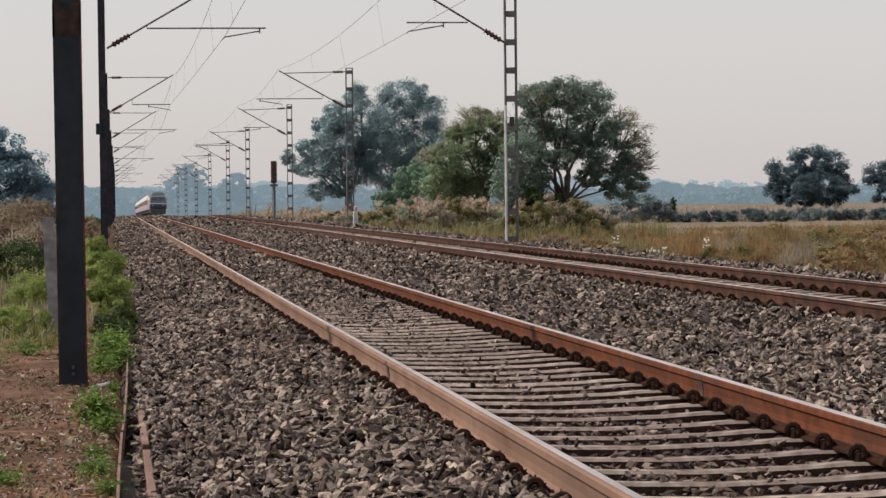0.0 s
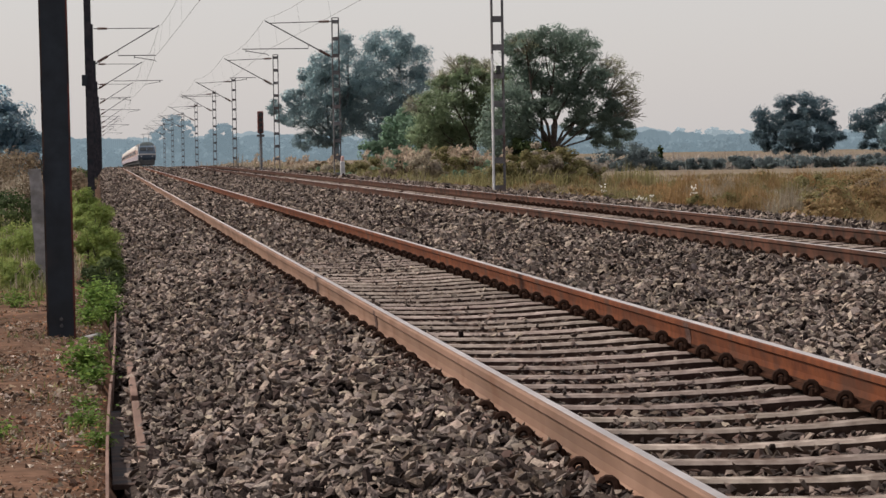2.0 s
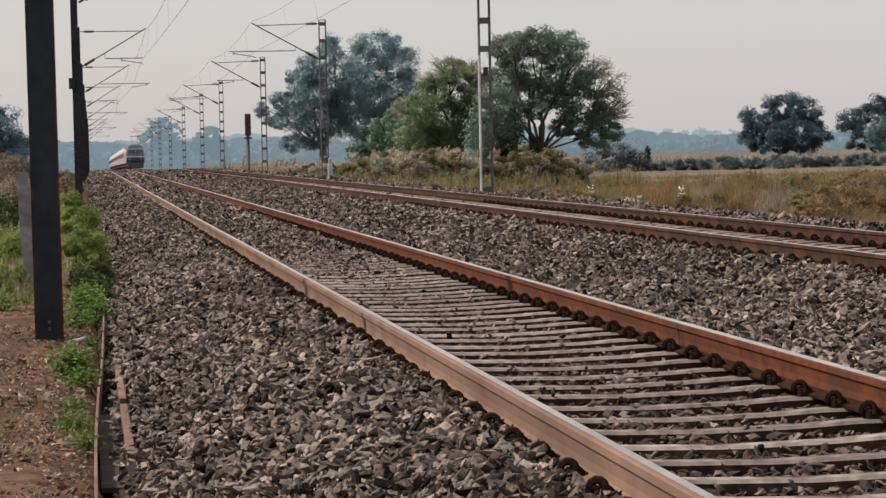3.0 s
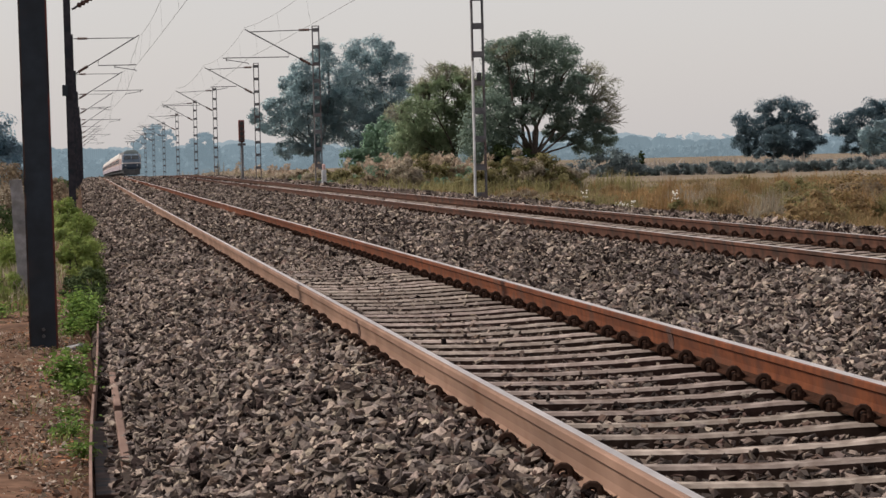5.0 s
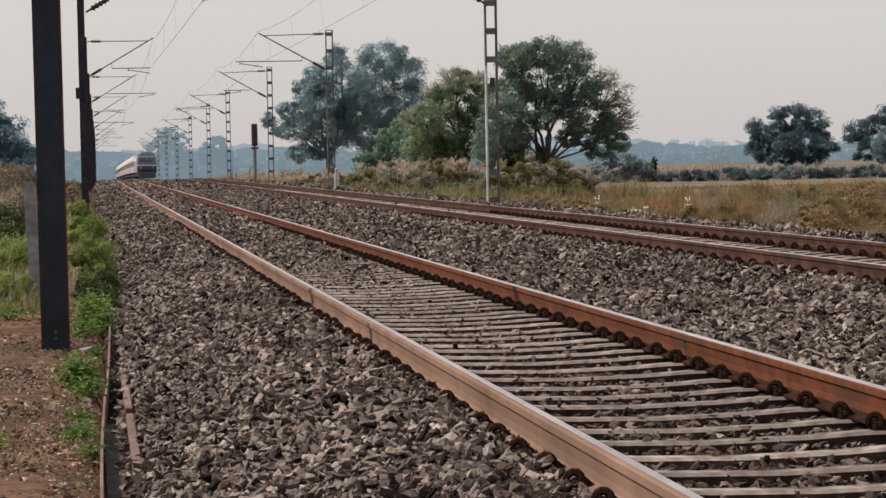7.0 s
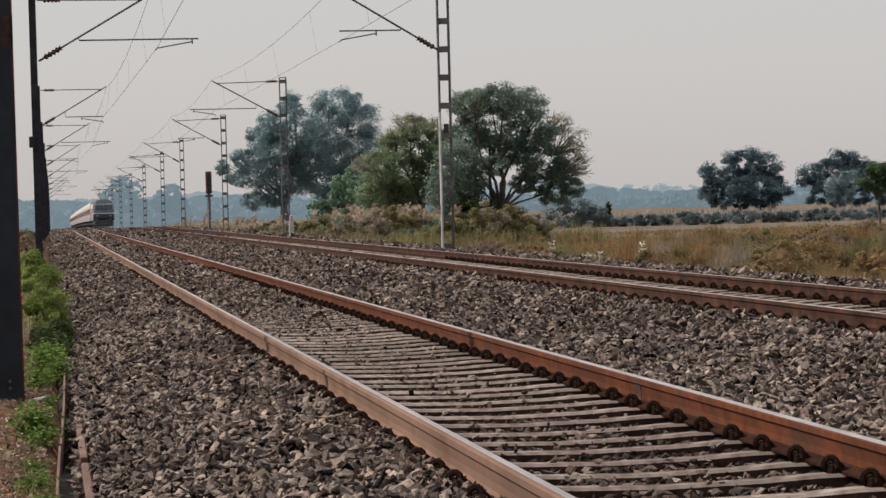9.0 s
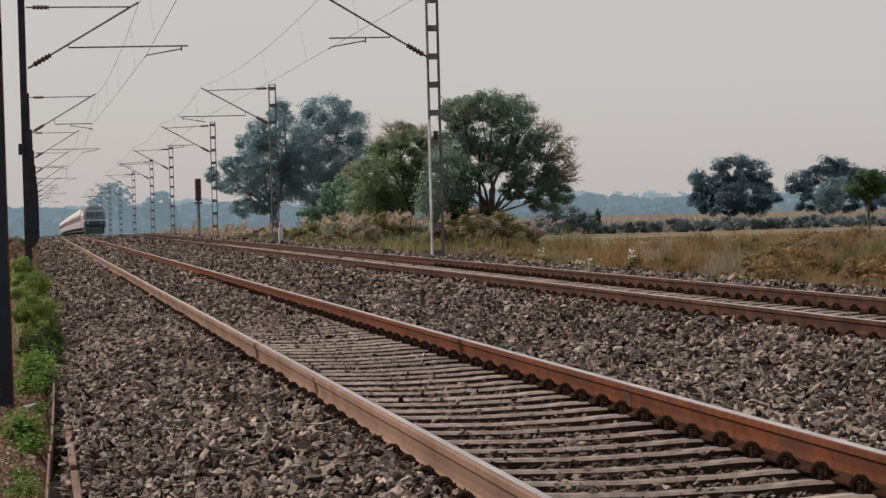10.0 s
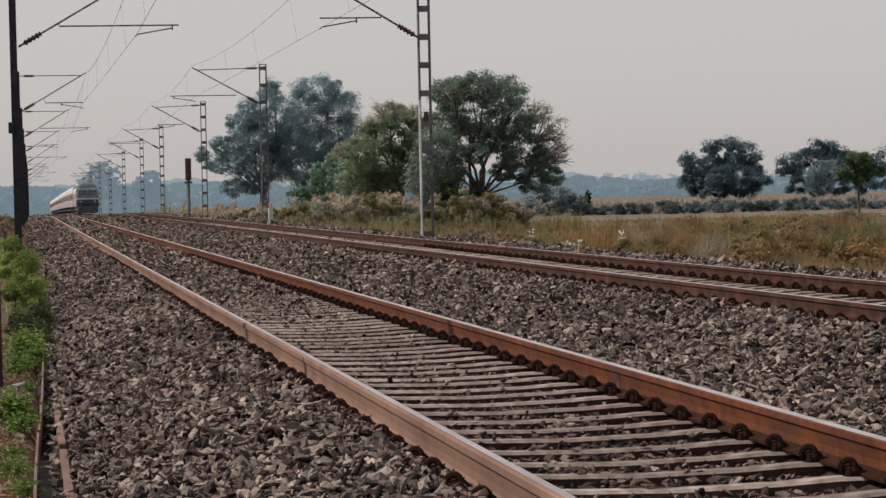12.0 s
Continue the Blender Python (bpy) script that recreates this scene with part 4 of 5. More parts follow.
# Nearer clumps: leaves and trunks both take the glowing haze colour.
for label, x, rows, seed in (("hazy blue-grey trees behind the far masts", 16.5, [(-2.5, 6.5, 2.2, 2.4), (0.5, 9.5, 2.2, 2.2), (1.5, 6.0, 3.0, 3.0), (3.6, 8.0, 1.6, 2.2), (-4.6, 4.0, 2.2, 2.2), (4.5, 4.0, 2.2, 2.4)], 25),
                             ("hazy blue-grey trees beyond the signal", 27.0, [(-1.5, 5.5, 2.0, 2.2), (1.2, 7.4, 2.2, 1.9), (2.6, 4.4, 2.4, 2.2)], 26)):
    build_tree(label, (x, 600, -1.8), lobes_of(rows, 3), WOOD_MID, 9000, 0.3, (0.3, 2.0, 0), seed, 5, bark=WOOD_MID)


# ---- grass, reeds and weeds ----
def blades(rng, x, y, z, height, width, bend=0.6, fan=0.75):
    """Curved blades of two bent quads each; all arguments are arrays of one length."""
    n = len(x)
    a = rng.uniform(0, 2 * math.pi, n)
    lean = rng.normal(0, fan, n)
    dirx, diry = np.cos(a), np.sin(a)
    root = np.stack([x, y, z], 1)
    side = np.stack([-diry, dirx, np.zeros(n)], 1) * (width / 2)[:, None]
    out = np.stack([dirx, diry, np.zeros(n)], 1)
    mid = root + out * (height * 0.25 * lean)[:, None] + np.stack([np.zeros(n), np.zeros(n), height * 0.6], 1)
    tip = root + out * (height * (0.6 * lean + bend * np.abs(lean)))[:, None] + np.stack([np.zeros(n), np.zeros(n), height * (1 - 0.2 * np.abs(lean))], 1)
    v = np.stack([root - side, root + side, mid + side * 0.8, mid - side * 0.8, tip + side * 0.25, tip - side * 0.25], 1).reshape(-1, 3)
    k = np.arange(n)[:, None] * 6
    f = np.stack([k + [0, 1, 2, 3], k + [3, 2, 4, 5]], 1).reshape(-1, 4)
    return v, f


def meadow(name, label, mat, areas, seed, category="grass"):
    rng = np.random.default_rng(seed)
    V, F, base = [], [], 0
    for x0, x1, y0, y1, tufts, per, h, w, spread in areas:
        tx, ty = rng.uniform(x0, x1, tufts), rng.uniform(y0, y1, tufts)
        th = h * rng.uniform(0.5, 1.15, tufts) * (0.75 + 0.5 * (wavy(tx, ty, max(1.0, (y1 - y0) / 12)) + 0.5))
        x = np.repeat(tx, per) + rng.normal(0, spread, tufts * per)
        y = np.repeat(ty, per) + rng.normal(0, spread, tufts * per)
        z = np.where((x > 0.1) & (x < 13), bed_z(x, y), ground_z(x, y)) - 0.05
        v, f = blades(rng, x, y, z, np.repeat(th, per) * rng.uniform(0.55, 1.1, tufts * per), np.full(tufts * per, w) * rng.uniform(0.6, 1.3, tufts * per))
        V.append(v)
        F.append(f + base)
        base += len(v)
    return tagged(new(name, mesh_arrays(name, np.concatenate(V), np.concatenate(F), mat)), label, category, kind="stuff")


GOLD = leafy("golden_grass", (0.18, 0.12, 0.055), (0.315, 0.225, 0.12), 0.25)
STRAW = leafy("straw_grass", (0.235, 0.20, 0.15), (0.365, 0.315, 0.245), 0.2)
OLIVE = leafy("olive_grass", (0.125, 0.115, 0.05), (0.25, 0.222, 0.11), 0.3, 0.5)
PLUME = leafy("reed_plumes", (0.30, 0.235, 0.175), (0.44, 0.36, 0.28), 0.2)
# Hedge across the field: pale blue tint is haze painted into the leaves.
HEDGE = leafy("hazed_hedge_leaves", (0.155, 0.195, 0.205), (0.21, 0.255, 0.262), 0.05, 0.8)
BROWN_GRASS = leafy("brown_grass", (0.125, 0.094, 0.048), (0.23, 0.178, 0.098), 0.3)
YOUNG = leafy("fresh_green_leaves", (0.035, 0.065, 0.03), (0.085, 0.13, 0.06), 0.3)
# Haze over the far reeds is mixed into this greyed straw colour.
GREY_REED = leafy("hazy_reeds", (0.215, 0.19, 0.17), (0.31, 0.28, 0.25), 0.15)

meadow("golden_grass", "golden-brown dry grass beyond the second track", GOLD,
       [(15.6, 21, 54, 64, 60, 50, 0.5, 0.014, 0.4), (19.0, 28, 66, 80, 90, 50, 0.5, 0.016, 0.45), (24.5, 38, 84, 105, 110, 50, 0.6, 0.02, 0.55)], 31)
meadow("olive_grass", "low olive-green grass along the foot of the embankment", OLIVE,
       [(13.8, 16, 44, 75, 200, 16, 0.35, 0.02, 0.15), (14, 22, 75, 130, 420, 20, 0.4, 0.03, 0.3), (22, 31, 140, 190, 60, 50, 1.2, 0.035, 0.5), (13.5, 22, 130, 215, 220, 30, 1.0, 0.04, 0.5)], 32)
meadow("straw_grass", "pale straw-coloured grass and reeds beside the line", STRAW,
       [(13.5, 30, 150, 225, 150, 36, 0.95, 0.04, 0.6), (13.5, 22, 225, 330, 260, 20, 1.3, 0.07, 0.8), (13.5, 16, 120, 160, 100, 14, 0.8, 0.04, 0.3)], 33)
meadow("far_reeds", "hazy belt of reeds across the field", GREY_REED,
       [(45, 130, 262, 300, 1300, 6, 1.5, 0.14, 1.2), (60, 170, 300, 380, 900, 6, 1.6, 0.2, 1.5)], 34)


meadow("brown_grass", "brown dead grass beyond the second track", BROWN_GRASS,
       [(14.6, 22, 56, 76, 90, 60, 0.42, 0.015, 0.4), (20, 34, 72, 96, 110, 60, 0.5, 0.018, 0.5), (14, 24, 84, 125, 160, 40, 0.5, 0.025, 0.5), (22, 60, 100, 185, 1300, 14, 0.36, 0.05, 0.6)], 36)
meadow("green_grass", "olive-green grass among the dead grass", OLIVE,
       [(14.4, 21, 58, 78, 60, 60, 0.4, 0.015, 0.35), (20, 33, 74, 98, 60, 60, 0.45, 0.018, 0.5), (14, 24, 84, 125, 110, 40, 0.45, 0.025, 0.5)], 37)
RUSSET = leafy("russet_grass", (0.22, 0.137, 0.062), (0.36, 0.237, 0.118), 0.22)


def tussock(label, x, y, r, h, mat, n, seed):
    """A rounded tussock: fine blades fanning out of one root, shorter towards the rim."""
    rng = np.random.default_rng(seed)
    z = float(ground_z(x, y)) - 0.08
    a, q = rng.uniform(0, 6.283, n), r * rng.uniform(0, 1, n) ** 0.5
    px, py = q * np.cos(a), q * np.sin(a)
    high = h * (1 - 0.55 * (q / r) ** 2) * rng.uniform(0.55, 1.05, n)
    v, f = blades(rng, px, py, np.zeros(n), high, np.full(n, 0.00027 * y) * rng.uniform(0.7, 1.5, n), 0.55, 0.7)
    ob = tagged(new("grass_tussock", mesh_arrays("grass_tussock", v, f, mat)), label, "grass tussock", "grass tussocks")
    ob.location = (x, y, z)


TUSSOCKS = ((RUSSET, "russet tussock of tall dry grass"), (GOLD, "golden tussock of tall dry grass"), (RUSSET, "russet tussock of tall dry grass"), (OLIVE, "olive-green tussock of tall grass"), (STRAW, "straw-pale tussock of dry grass"))
rr = random.Random(38)
for k in range(90):
    y = rr.uniform(70, 108)
    x = y * rr.uniform(0.222, 0.345)
    mat, label = rr.choice(TUSSOCKS)
    tussock(label, x, y, rr.uniform(0.5, 1.0), rr.uniform(0.8, 1.5), mat, 700, 300 + k)
for k in range(36):
    y = rr.uniform(80, 150)
    x = max(14.2, y * rr.uniform(0.135, 0.225))
    mat, label = rr.choice(TUSSOCKS[1:])
    tussock(label, x, y, rr.uniform(0.5, 0.9), rr.uniform(0.45, 0.8), mat, 360, 400 + k)


def reed_plumes():
    rng = np.random.default_rng(35)
    V, F, base = [], [], 0
    for x0, x1, y0, y1, n, h in ((16, 22, 165, 195, 14, 1.7), (21.5, 24, 185, 205, 34, 2.0), (25.5, 27.5, 190, 205, 34, 2.0), (30, 33, 205, 225, 24, 1.8), (13.5, 20, 210, 300, 40, 1.5)):
        for k in range(n):
            x, y = rng.uniform(x0, x1), rng.uniform(y0, y1)
            z = float(ground_z(x, y)) + h * rng.uniform(0.6, 1.05)
            m = 40
            u = rng.uniform(-1, 1, m)
            c = np.stack([x + rng.normal(0, 0.10, m) + 0.15 * u, y + rng.normal(0, 0.10, m), z + 0.45 * u], 1)
            a = rng.normal(size=(m, 3)) * (0.5, 0.5, 1)
            a /= np.linalg.norm(a, axis=1)[:, None]
            b = np.cross(a, rng.normal(size=(m, 3)))
            b /= np.linalg.norm(b, axis=1)[:, None]
            s = 0.16 * rng.uniform(0.6, 1.2, m)[:, None]
            v = np.stack([c - a * s, c + b * s * 0.35, c + a * s, c - b * s * 0.35], 1).reshape(-1, 3)
            V.append(v)
            F.append(np.arange(m * 4).reshape(m, 4) + base)
            base += m * 4
    tagged(new("reed_plumes", mesh_arrays("reed_plumes", np.concatenate(V), np.concatenate(F), PLUME)), "pale feathery plumes of tall reeds beside the line", "reeds", kind="stuff")


reed_plumes()


def build_bush(name, label, at, lobes, mat, count, size, seed, category="bush", group="bushes", loose=None):
    rng = np.random.default_rng(seed)
    rr = random.Random(seed)
    t = thing(name, label, category, group, at=at)
    bm = bmesh.new()
    for lobe in lobes:
        for j in range(4):
            e = Vector([lobe[i] + rr.uniform(-0.6, 0.6) * lobe[3 + i] for i in range(3)])
            q = 0.012 + 0.012 * lobe[5]
            tube(bm, [(lobe[0] * 0.4, lobe[1] * 0.4, -0.1), (lobe[0] * 0.7, lobe[1] * 0.7, e.z * 0.5), e], [q, q * 0.7, q * 0.25], 4)
    part("stalk", bm, BARK, t)
    v, f = leaves_in(lobes, count, size, rng, loose or 0.15 * min(lobes[0][3:]), 160 if loose or count > 8000 else 60)
    ob = new("foliage", mesh_arrays("foliage", v, f, mat))
    ob.parent = t
    return t


BUSH_GREEN = leafy("feathery_green", (0.145, 0.20, 0.05), (0.31, 0.365, 0.12), 0.28, 0.5)
BUSH_DARK = leafy("dark_shrub", (0.03, 0.05, 0.02), (0.09, 0.12, 0.045), 0.35)
SCRUB = leafy("dry_scrub", (0.135, 0.105, 0.072), (0.27, 0.212, 0.15), 0.3, 0.55)
GREEN2 = leafy("mid_green_shrub", (0.15, 0.245, 0.17), (0.24, 0.34, 0.25), 0.1, 0.8)

# near side: feathery weeds along the toe of the ballast
for k, (label, at, lobes, mat, count, size) in enumerate((
        ("feathery light-green weed bush at the ballast toe", (-0.08, 39, -0.5), [(0, 0, 0.6, 0.26, 0.5, 0.42), (0.16, 0.3, 0.3, 0.2, 0.5, 0.28), (-0.16, 0, 0.9, 0.18, 0.3, 0.25)], BUSH_GREEN, 9000, 0.02),
        ("feathery light-green weed bush with a dark shaded side", (-0.05, 33.5, -0.5), [(0.02, 0, 0.42, 0.24, 0.4, 0.33), (0.1, 0.1, 0.18, 0.2, 0.4, 0.18), (-0.16, 0, 0.62, 0.15, 0.3, 0.24)], BUSH_GREEN, 9000, 0.0175),
        ("tall feathery weed bush under the overhead mast", (-0.25, 52, -0.5), [(0, 0, 0.42, 0.3, 1.0, 0.32), (0.1, 0.3, 0.3, 0.3, 0.8, 0.3)], BUSH_GREEN, 7000, 0.027),
        # Extra dark plant, added to give the neighbouring bush its shaded side.
        ("low dark foliage standing in for the bush's shaded foot", (0.02, 30.0, -0.52), [(0.04, 0, 0.12, 0.20, 0.4, 0.12), (-0.12, 0.3, 0.2, 0.14, 0.3, 0.16), (0.1, 0.6, 0.25, 0.14, 0.3, 0.2)], BUSH_DARK, 7000, 0.018),
        ("light green scrub behind the mast", (-0.95, 40, -0.55), [(0, 0, 0.4, 0.35, 0.6, 0.35), (-0.3, 0.2, 0.3, 0.35, 0.5, 0.3), (0.25, 0, 0.3, 0.2, 0.5, 0.4)], BUSH_GREEN, 10000, 0.02),
        ("light green scrub by the boundary post", (-1.25, 32, -0.55), [(0, 0, 0.25, 0.28, 0.5, 0.2), (0.28, 0.2, 0.22, 0.2, 0.4, 0.24)], BUSH_GREEN, 9000, 0.015),
        ("brown dry scrub beyond the boundary post", (-2.3, 62, -0.6), [(0, 0, 0.9, 0.8, 1.2, 0.65), (0.7, 0.4, 0.7, 0.6, 1.0, 0.5), (-0.8, 0, 1.0, 0.8, 1.0, 0.7)], SCRUB, 6000, 0.04),
        ("dark scrub in the shade of the wood", (-1.9, 54, -0.6), [(0, 0, 0.5, 0.7, 1.0, 0.45), (-0.8, 0, 0.5, 0.5, 1.0, 0.45)], BUSH_DARK, 6000, 0.04),
        ("pale dry reeds and scrub along the wood", (-3.0, 95, -0.6), [(0, 0, 0.9, 1.6, 2, 0.9), (2.2, 0, 0.6, 0.6, 2, 0.6)], SCRUB, 5000, 0.07),
        ("green scrub beside the far masts", (-0.9, 110, -0.6), [(0, 0, 0.6, 0.5, 2, 0.6), (0.3, 6, 0.5, 0.4, 2, 0.5)], BUSH_DARK, 6000, 0.045))):
    build_bush("bush", label, at, lobes, mat, count, size, 41 + k)

# far side: shrubs among the reeds
build_bush("bush", "bright green shrub at the foot of the dark trees", (27.0, 244, -0.8), [(0, 0, 2.0, 1.9, 1.6, 1.8), (2.0, 0, 1.6, 1.6, 1.4, 1.5), (0.6, 0, 4.2, 1.6, 1.4, 1.6), (-1.6, 0, 1.6, 1.4, 1.4, 1.4)], GREEN2, 6000, 0.16, 52)
build_bush("bush", "green shrub between the trees", (30.6, 240, -0.8), [(0, 0, 2.2, 2.2, 1.6, 2.0), (-1.0, 0, 4.4, 1.5, 1.4, 1.6), (1.4, 0, 3.4, 1.4, 1.4, 1.5)], GREEN2, 6000, 0.16, 53)
build_bush("bush", "dark shrub in the shade of the big tree", (37.2, 228, -0.8), [(0, 0, 1.4, 1.8, 1.4, 1.3), (2.0, 0, 1.0, 1.4, 1.2, 0.9)], BUSH_DARK, 4000, 0.15, 54)
for k, (x, y, w, h) in enumerate(((51.5, 256, 2.0, 3.3), (54, 258, 2.0, 2.3), (48.5, 255, 3.0, 1.3), (45.5, 255, 2.6, 1.2), (57.5, 256, 3.2, 1.25), (61, 256, 3.4, 1.2), (64.5, 257, 3.4, 1.3), (68, 257, 3.4, 1.15),
                                  (71.5, 258, 3.6, 1.2), (75.5, 258, 3.2, 1.0), (80, 259, 3.4, 1.1), (86, 262, 4.0, 1.0), (95, 268, 4.0, 1.1))):
    build_bush("bush", "dusky hedge bush across the field", (x, y, -1.2), [(0, 0, h * 0.35, w * 0.9, 1.2, h * 0.42), (w * 0.6, 0, h * 0.3, w * 0.7, 1.2, h * 0.4), (-w * 0.6, 0, h * 0.45, w * 0.6, 1.2, h * 0.5)], HEDGE, 3000, 0.13, 60 + k, group="hedge bushes", loose=0.3)
build_tree("small young tree with a clear trunk by the field", (48.6, 150, -1.1), [(0.1, 0, 3.6, 0.8, 0.8, 0.55), (-0.7, 0, 2.9, 0.65, 0.6, 0.40), (0.8, 0, 3.0, 0.75, 0.6, 0.42), (0.2, 0, 2.5, 0.5, 0.5, 0.3)], YOUNG, 5500, 0.085, (0.07, 2.4, 0.0), 71, 6, loose=0.12)
build_tree("smaller pale blue-green tree among the far trees", (108.5, 352, -1.2), lobes_of([(-0.8, 3.6, 1.6, 1.5), (1.0, 4.2, 1.6, 1.6), (0.2, 2.2, 2.2, 1.2)], 2), LEAF_HAZED, 8000, 0.14, (0.2, 1.0, 0), 72, 4, loose=0.08)

# rounded dry bushes in the rough grass
for k, (x, y, w, h, mat, label) in enumerate((
        (16.4, 60, 0.5, 0.55, GOLD, "golden dry bush in the rough grass"), (18.2, 64, 0.7, 0.7, GOLD, "golden dry bush in the rough grass"), (19.6, 69, 0.7, 0.75, OLIVE, "olive bush in the golden grass"),
        (21.6, 73, 0.9, 0.7, GOLD, "golden dry bush in the rough grass"), (23.6, 78, 0.9, 0.8, SCRUB, "brown dry bush in the rough grass"), (24.4, 88, 1.0, 0.8, OLIVE, "olive bush in the golden grass"),
        (27.6, 92, 1.2, 0.9, GOLD, "golden dry bush in the rough grass"), (30.5, 96, 1.2, 0.9, SCRUB, "brown dry bush in the rough grass"), (26.5, 104, 1.2, 0.7, GOLD, "golden dry bush in the rough grass"),
        (22.5, 148, 1.2, 0.85, OLIVE, "olive scrub in front of the big tree"), (24.2, 151, 1.3, 0.95, OLIVE, "olive scrub in front of the big tree"), (26.0, 155, 1.2, 0.85, STRAW, "straw-coloured scrub in front of the big tree"),
        (27.6, 158, 1.2, 0.7, OLIVE, "olive scrub in front of the big tree"), (20.0, 162, 1.2, 0.8, STRAW, "straw-coloured scrub among the reeds"), (17.8, 170, 1.2, 0.8, OLIVE, "olive scrub among the reeds"), (15.8, 168, 1.1, 0.9, OLIVE, "olive scrub among the reeds"))):
    build_bush("bush", label, (x, y, float(ground_z(x, y))), [(0, 0, h * 0.8, w * 0.7, 0.8, h * 0.75), (w * 0.7, 0.3, h * 0.55, w * 0.6, 0.7, h * 0.55), (-w * 0.7, 0, h * 0.6, w * 0.6, 0.7, h * 0.6)], mat, 2400, 0.0007 * y, 120 + k, group="dry bushes")
build_bush("bush", "narrow dark shrub standing above the hedge", (56.3, 262, -1.1), [(0, 0, 1.0, 0.3, 0.4, 0.9), (0.05, 0, 1.7, 0.25, 0.3, 0.7)], BUSH_DARK, 2500, 0.09, 140, group="hedge bushes")

rr = random.Random(75)
for k in range(24):
    y = rr.uniform(66, 112)
    x = rr.uniform(14.5, 15 + 0.2 * y)
    mat, label = rr.choice(((OLIVE, "olive bush among the dead grass"), (SCRUB, "brown dry bush among the dead grass"), (GOLD, "golden dry bush among the dead grass"), (RUSSET, "russet dry bush among the dead grass")))
    w, h = rr.uniform(0.5, 0.9), rr.uniform(0.4, 0.7)
    build_bush("bush", label, (x, y, float(ground_z(x, y))), [(0, 0, h * 0.7, w * 0.7, 0.7, h * 0.65), (w * 0.7, 0.3, h * 0.5, w * 0.6, 0.6, h * 0.5), (-w * 0.6, 0, h * 0.5, w * 0.6, 0.6, h * 0.5)], mat, 1500, 0.052, 200 + k, group="dry bushes")

rr = random.Random(77)
for k in range(26):
    x, y = rr.uniform(14.0, 31.0), rr.uniform(150, 200)
    mat, label = rr.choice(((OLIVE, "olive scrub bush beside the line"), (SCRUB, "brown dry scrub bush beside the line"), (STRAW, "straw-coloured scrub bush beside the line"), (GREEN2, "green scrub bush beside the line")))
    w, h = rr.uniform(0.9, 1.8), rr.uniform(0.55, 1.0)
    build_bush("bush", label, (x, y, float(ground_z(x, y))), [(0, 0, h * 0.8, w * 0.7, 0.8, h * 0.75), (w * 0.7, 0.3, h * 0.55, w * 0.6, 0.7, h * 0.55), (-w * 0.6, 0, h * 0.6, w * 0.6, 0.7, h * 0.6)], mat, 1600, 0.115, 150 + k, group="dry bushes")

# tall dry scrub before the trunk of the big tree
for k, (x, y, w, h, mat, label) in enumerate((
        (23.8, 148, 1.6, 1.9, OLIVE, "tall olive scrub before the big tree"), (25.0, 150, 1.4, 2.2, STRAW, "tall straw-coloured scrub before the big tree"), (26.4, 151, 1.7, 2.3, OLIVE, "tall olive scrub before the big tree"),
        (27.4, 154, 1.4, 2.0, SCRUB, "tall brown scrub before the big tree"), (28.4, 155, 1.2, 1.5, STRAW, "tall straw-coloured scrub before the big tree"),
        (16.6, 160, 1.5, 1.5, OLIVE, "tall olive scrub among the reeds"), (18.4, 163, 1.5, 2.0, GREEN2, "tall green scrub among the reeds"), (19.9, 160, 1.3, 1.9, STRAW, "tall straw-coloured scrub among the reeds"),
        (21.4, 164, 1.6, 2.2, OLIVE, "tall olive scrub among the reeds"), (22.9, 166, 1.3, 1.9, SCRUB, "tall brown scrub among the reeds"), (15.2, 172, 1.2, 1.4, STRAW, "tall straw-coloured scrub among the reeds"))):
    build_bush("bush", label, (x, y, float(ground_z(x, y))), [(0, 0, h * 0.6, w * 0.55, 0.8, h * 0.45), (w * 0.55, 0.3, h * 0.45, w * 0.5, 0.7, h * 0.42), (-w * 0.55, 0, h * 0.5, w * 0.5, 0.7, h * 0.45), (0, 0, h * 0.25, w * 0.9, 0.8, h * 0.25)], mat, 4200, 0.078, 240 + k, group="dry bushes", loose=0.14)

# milkweed with white flower heads
WHITE = material("white_flower", (0.7, 0.68, 0.6), (0.85, 0.83, 0.78), 0.7, 0, 8, 2, 0)


def milkweed(at, seed, h):
    t = build_bush("milkweed", "olive milkweed plant with white flower heads", at, [(0, 0, h * 0.45, 0.25, 0.3, h * 0.4), (0.2, 0, h * 0.35, 0.2, 0.3, h * 0.3)], OLIVE, 700, 0.05, seed, "plant", "milkweeds")
    rr = random.Random(seed)
    bm = bmesh.new()
    for k in range(4):
        c = Vector((rr.uniform(-0.10, 0.10), rr.uniform(-0.2, 0.0), h * rr.uniform(0.82, 1.02)))
        for j in range(4):
            o = c + Vector((rr.uniform(-0.05, 0.05), rr.uniform(-0.03, 0.03), rr.uniform(-0.05, 0.05)))
            bmesh.ops.create_icosphere(bm, subdivisions=1, radius=rr.uniform(0.010, 0.026), matrix=Matrix.Translation(o))
    part("blossom", bm, WHITE, t, "white flower heads")


for k, (x, y, h) in enumerate(((15.03, 66, 1.1), (13.6, 66, 0.7), (13.85, 66.2, 0.66), (13.45, 70, 0.95), (14.3, 68, 0.75))):
    milkweed((x, y, float(ground_z(x, y)) - 0.02), 80 + k, h)

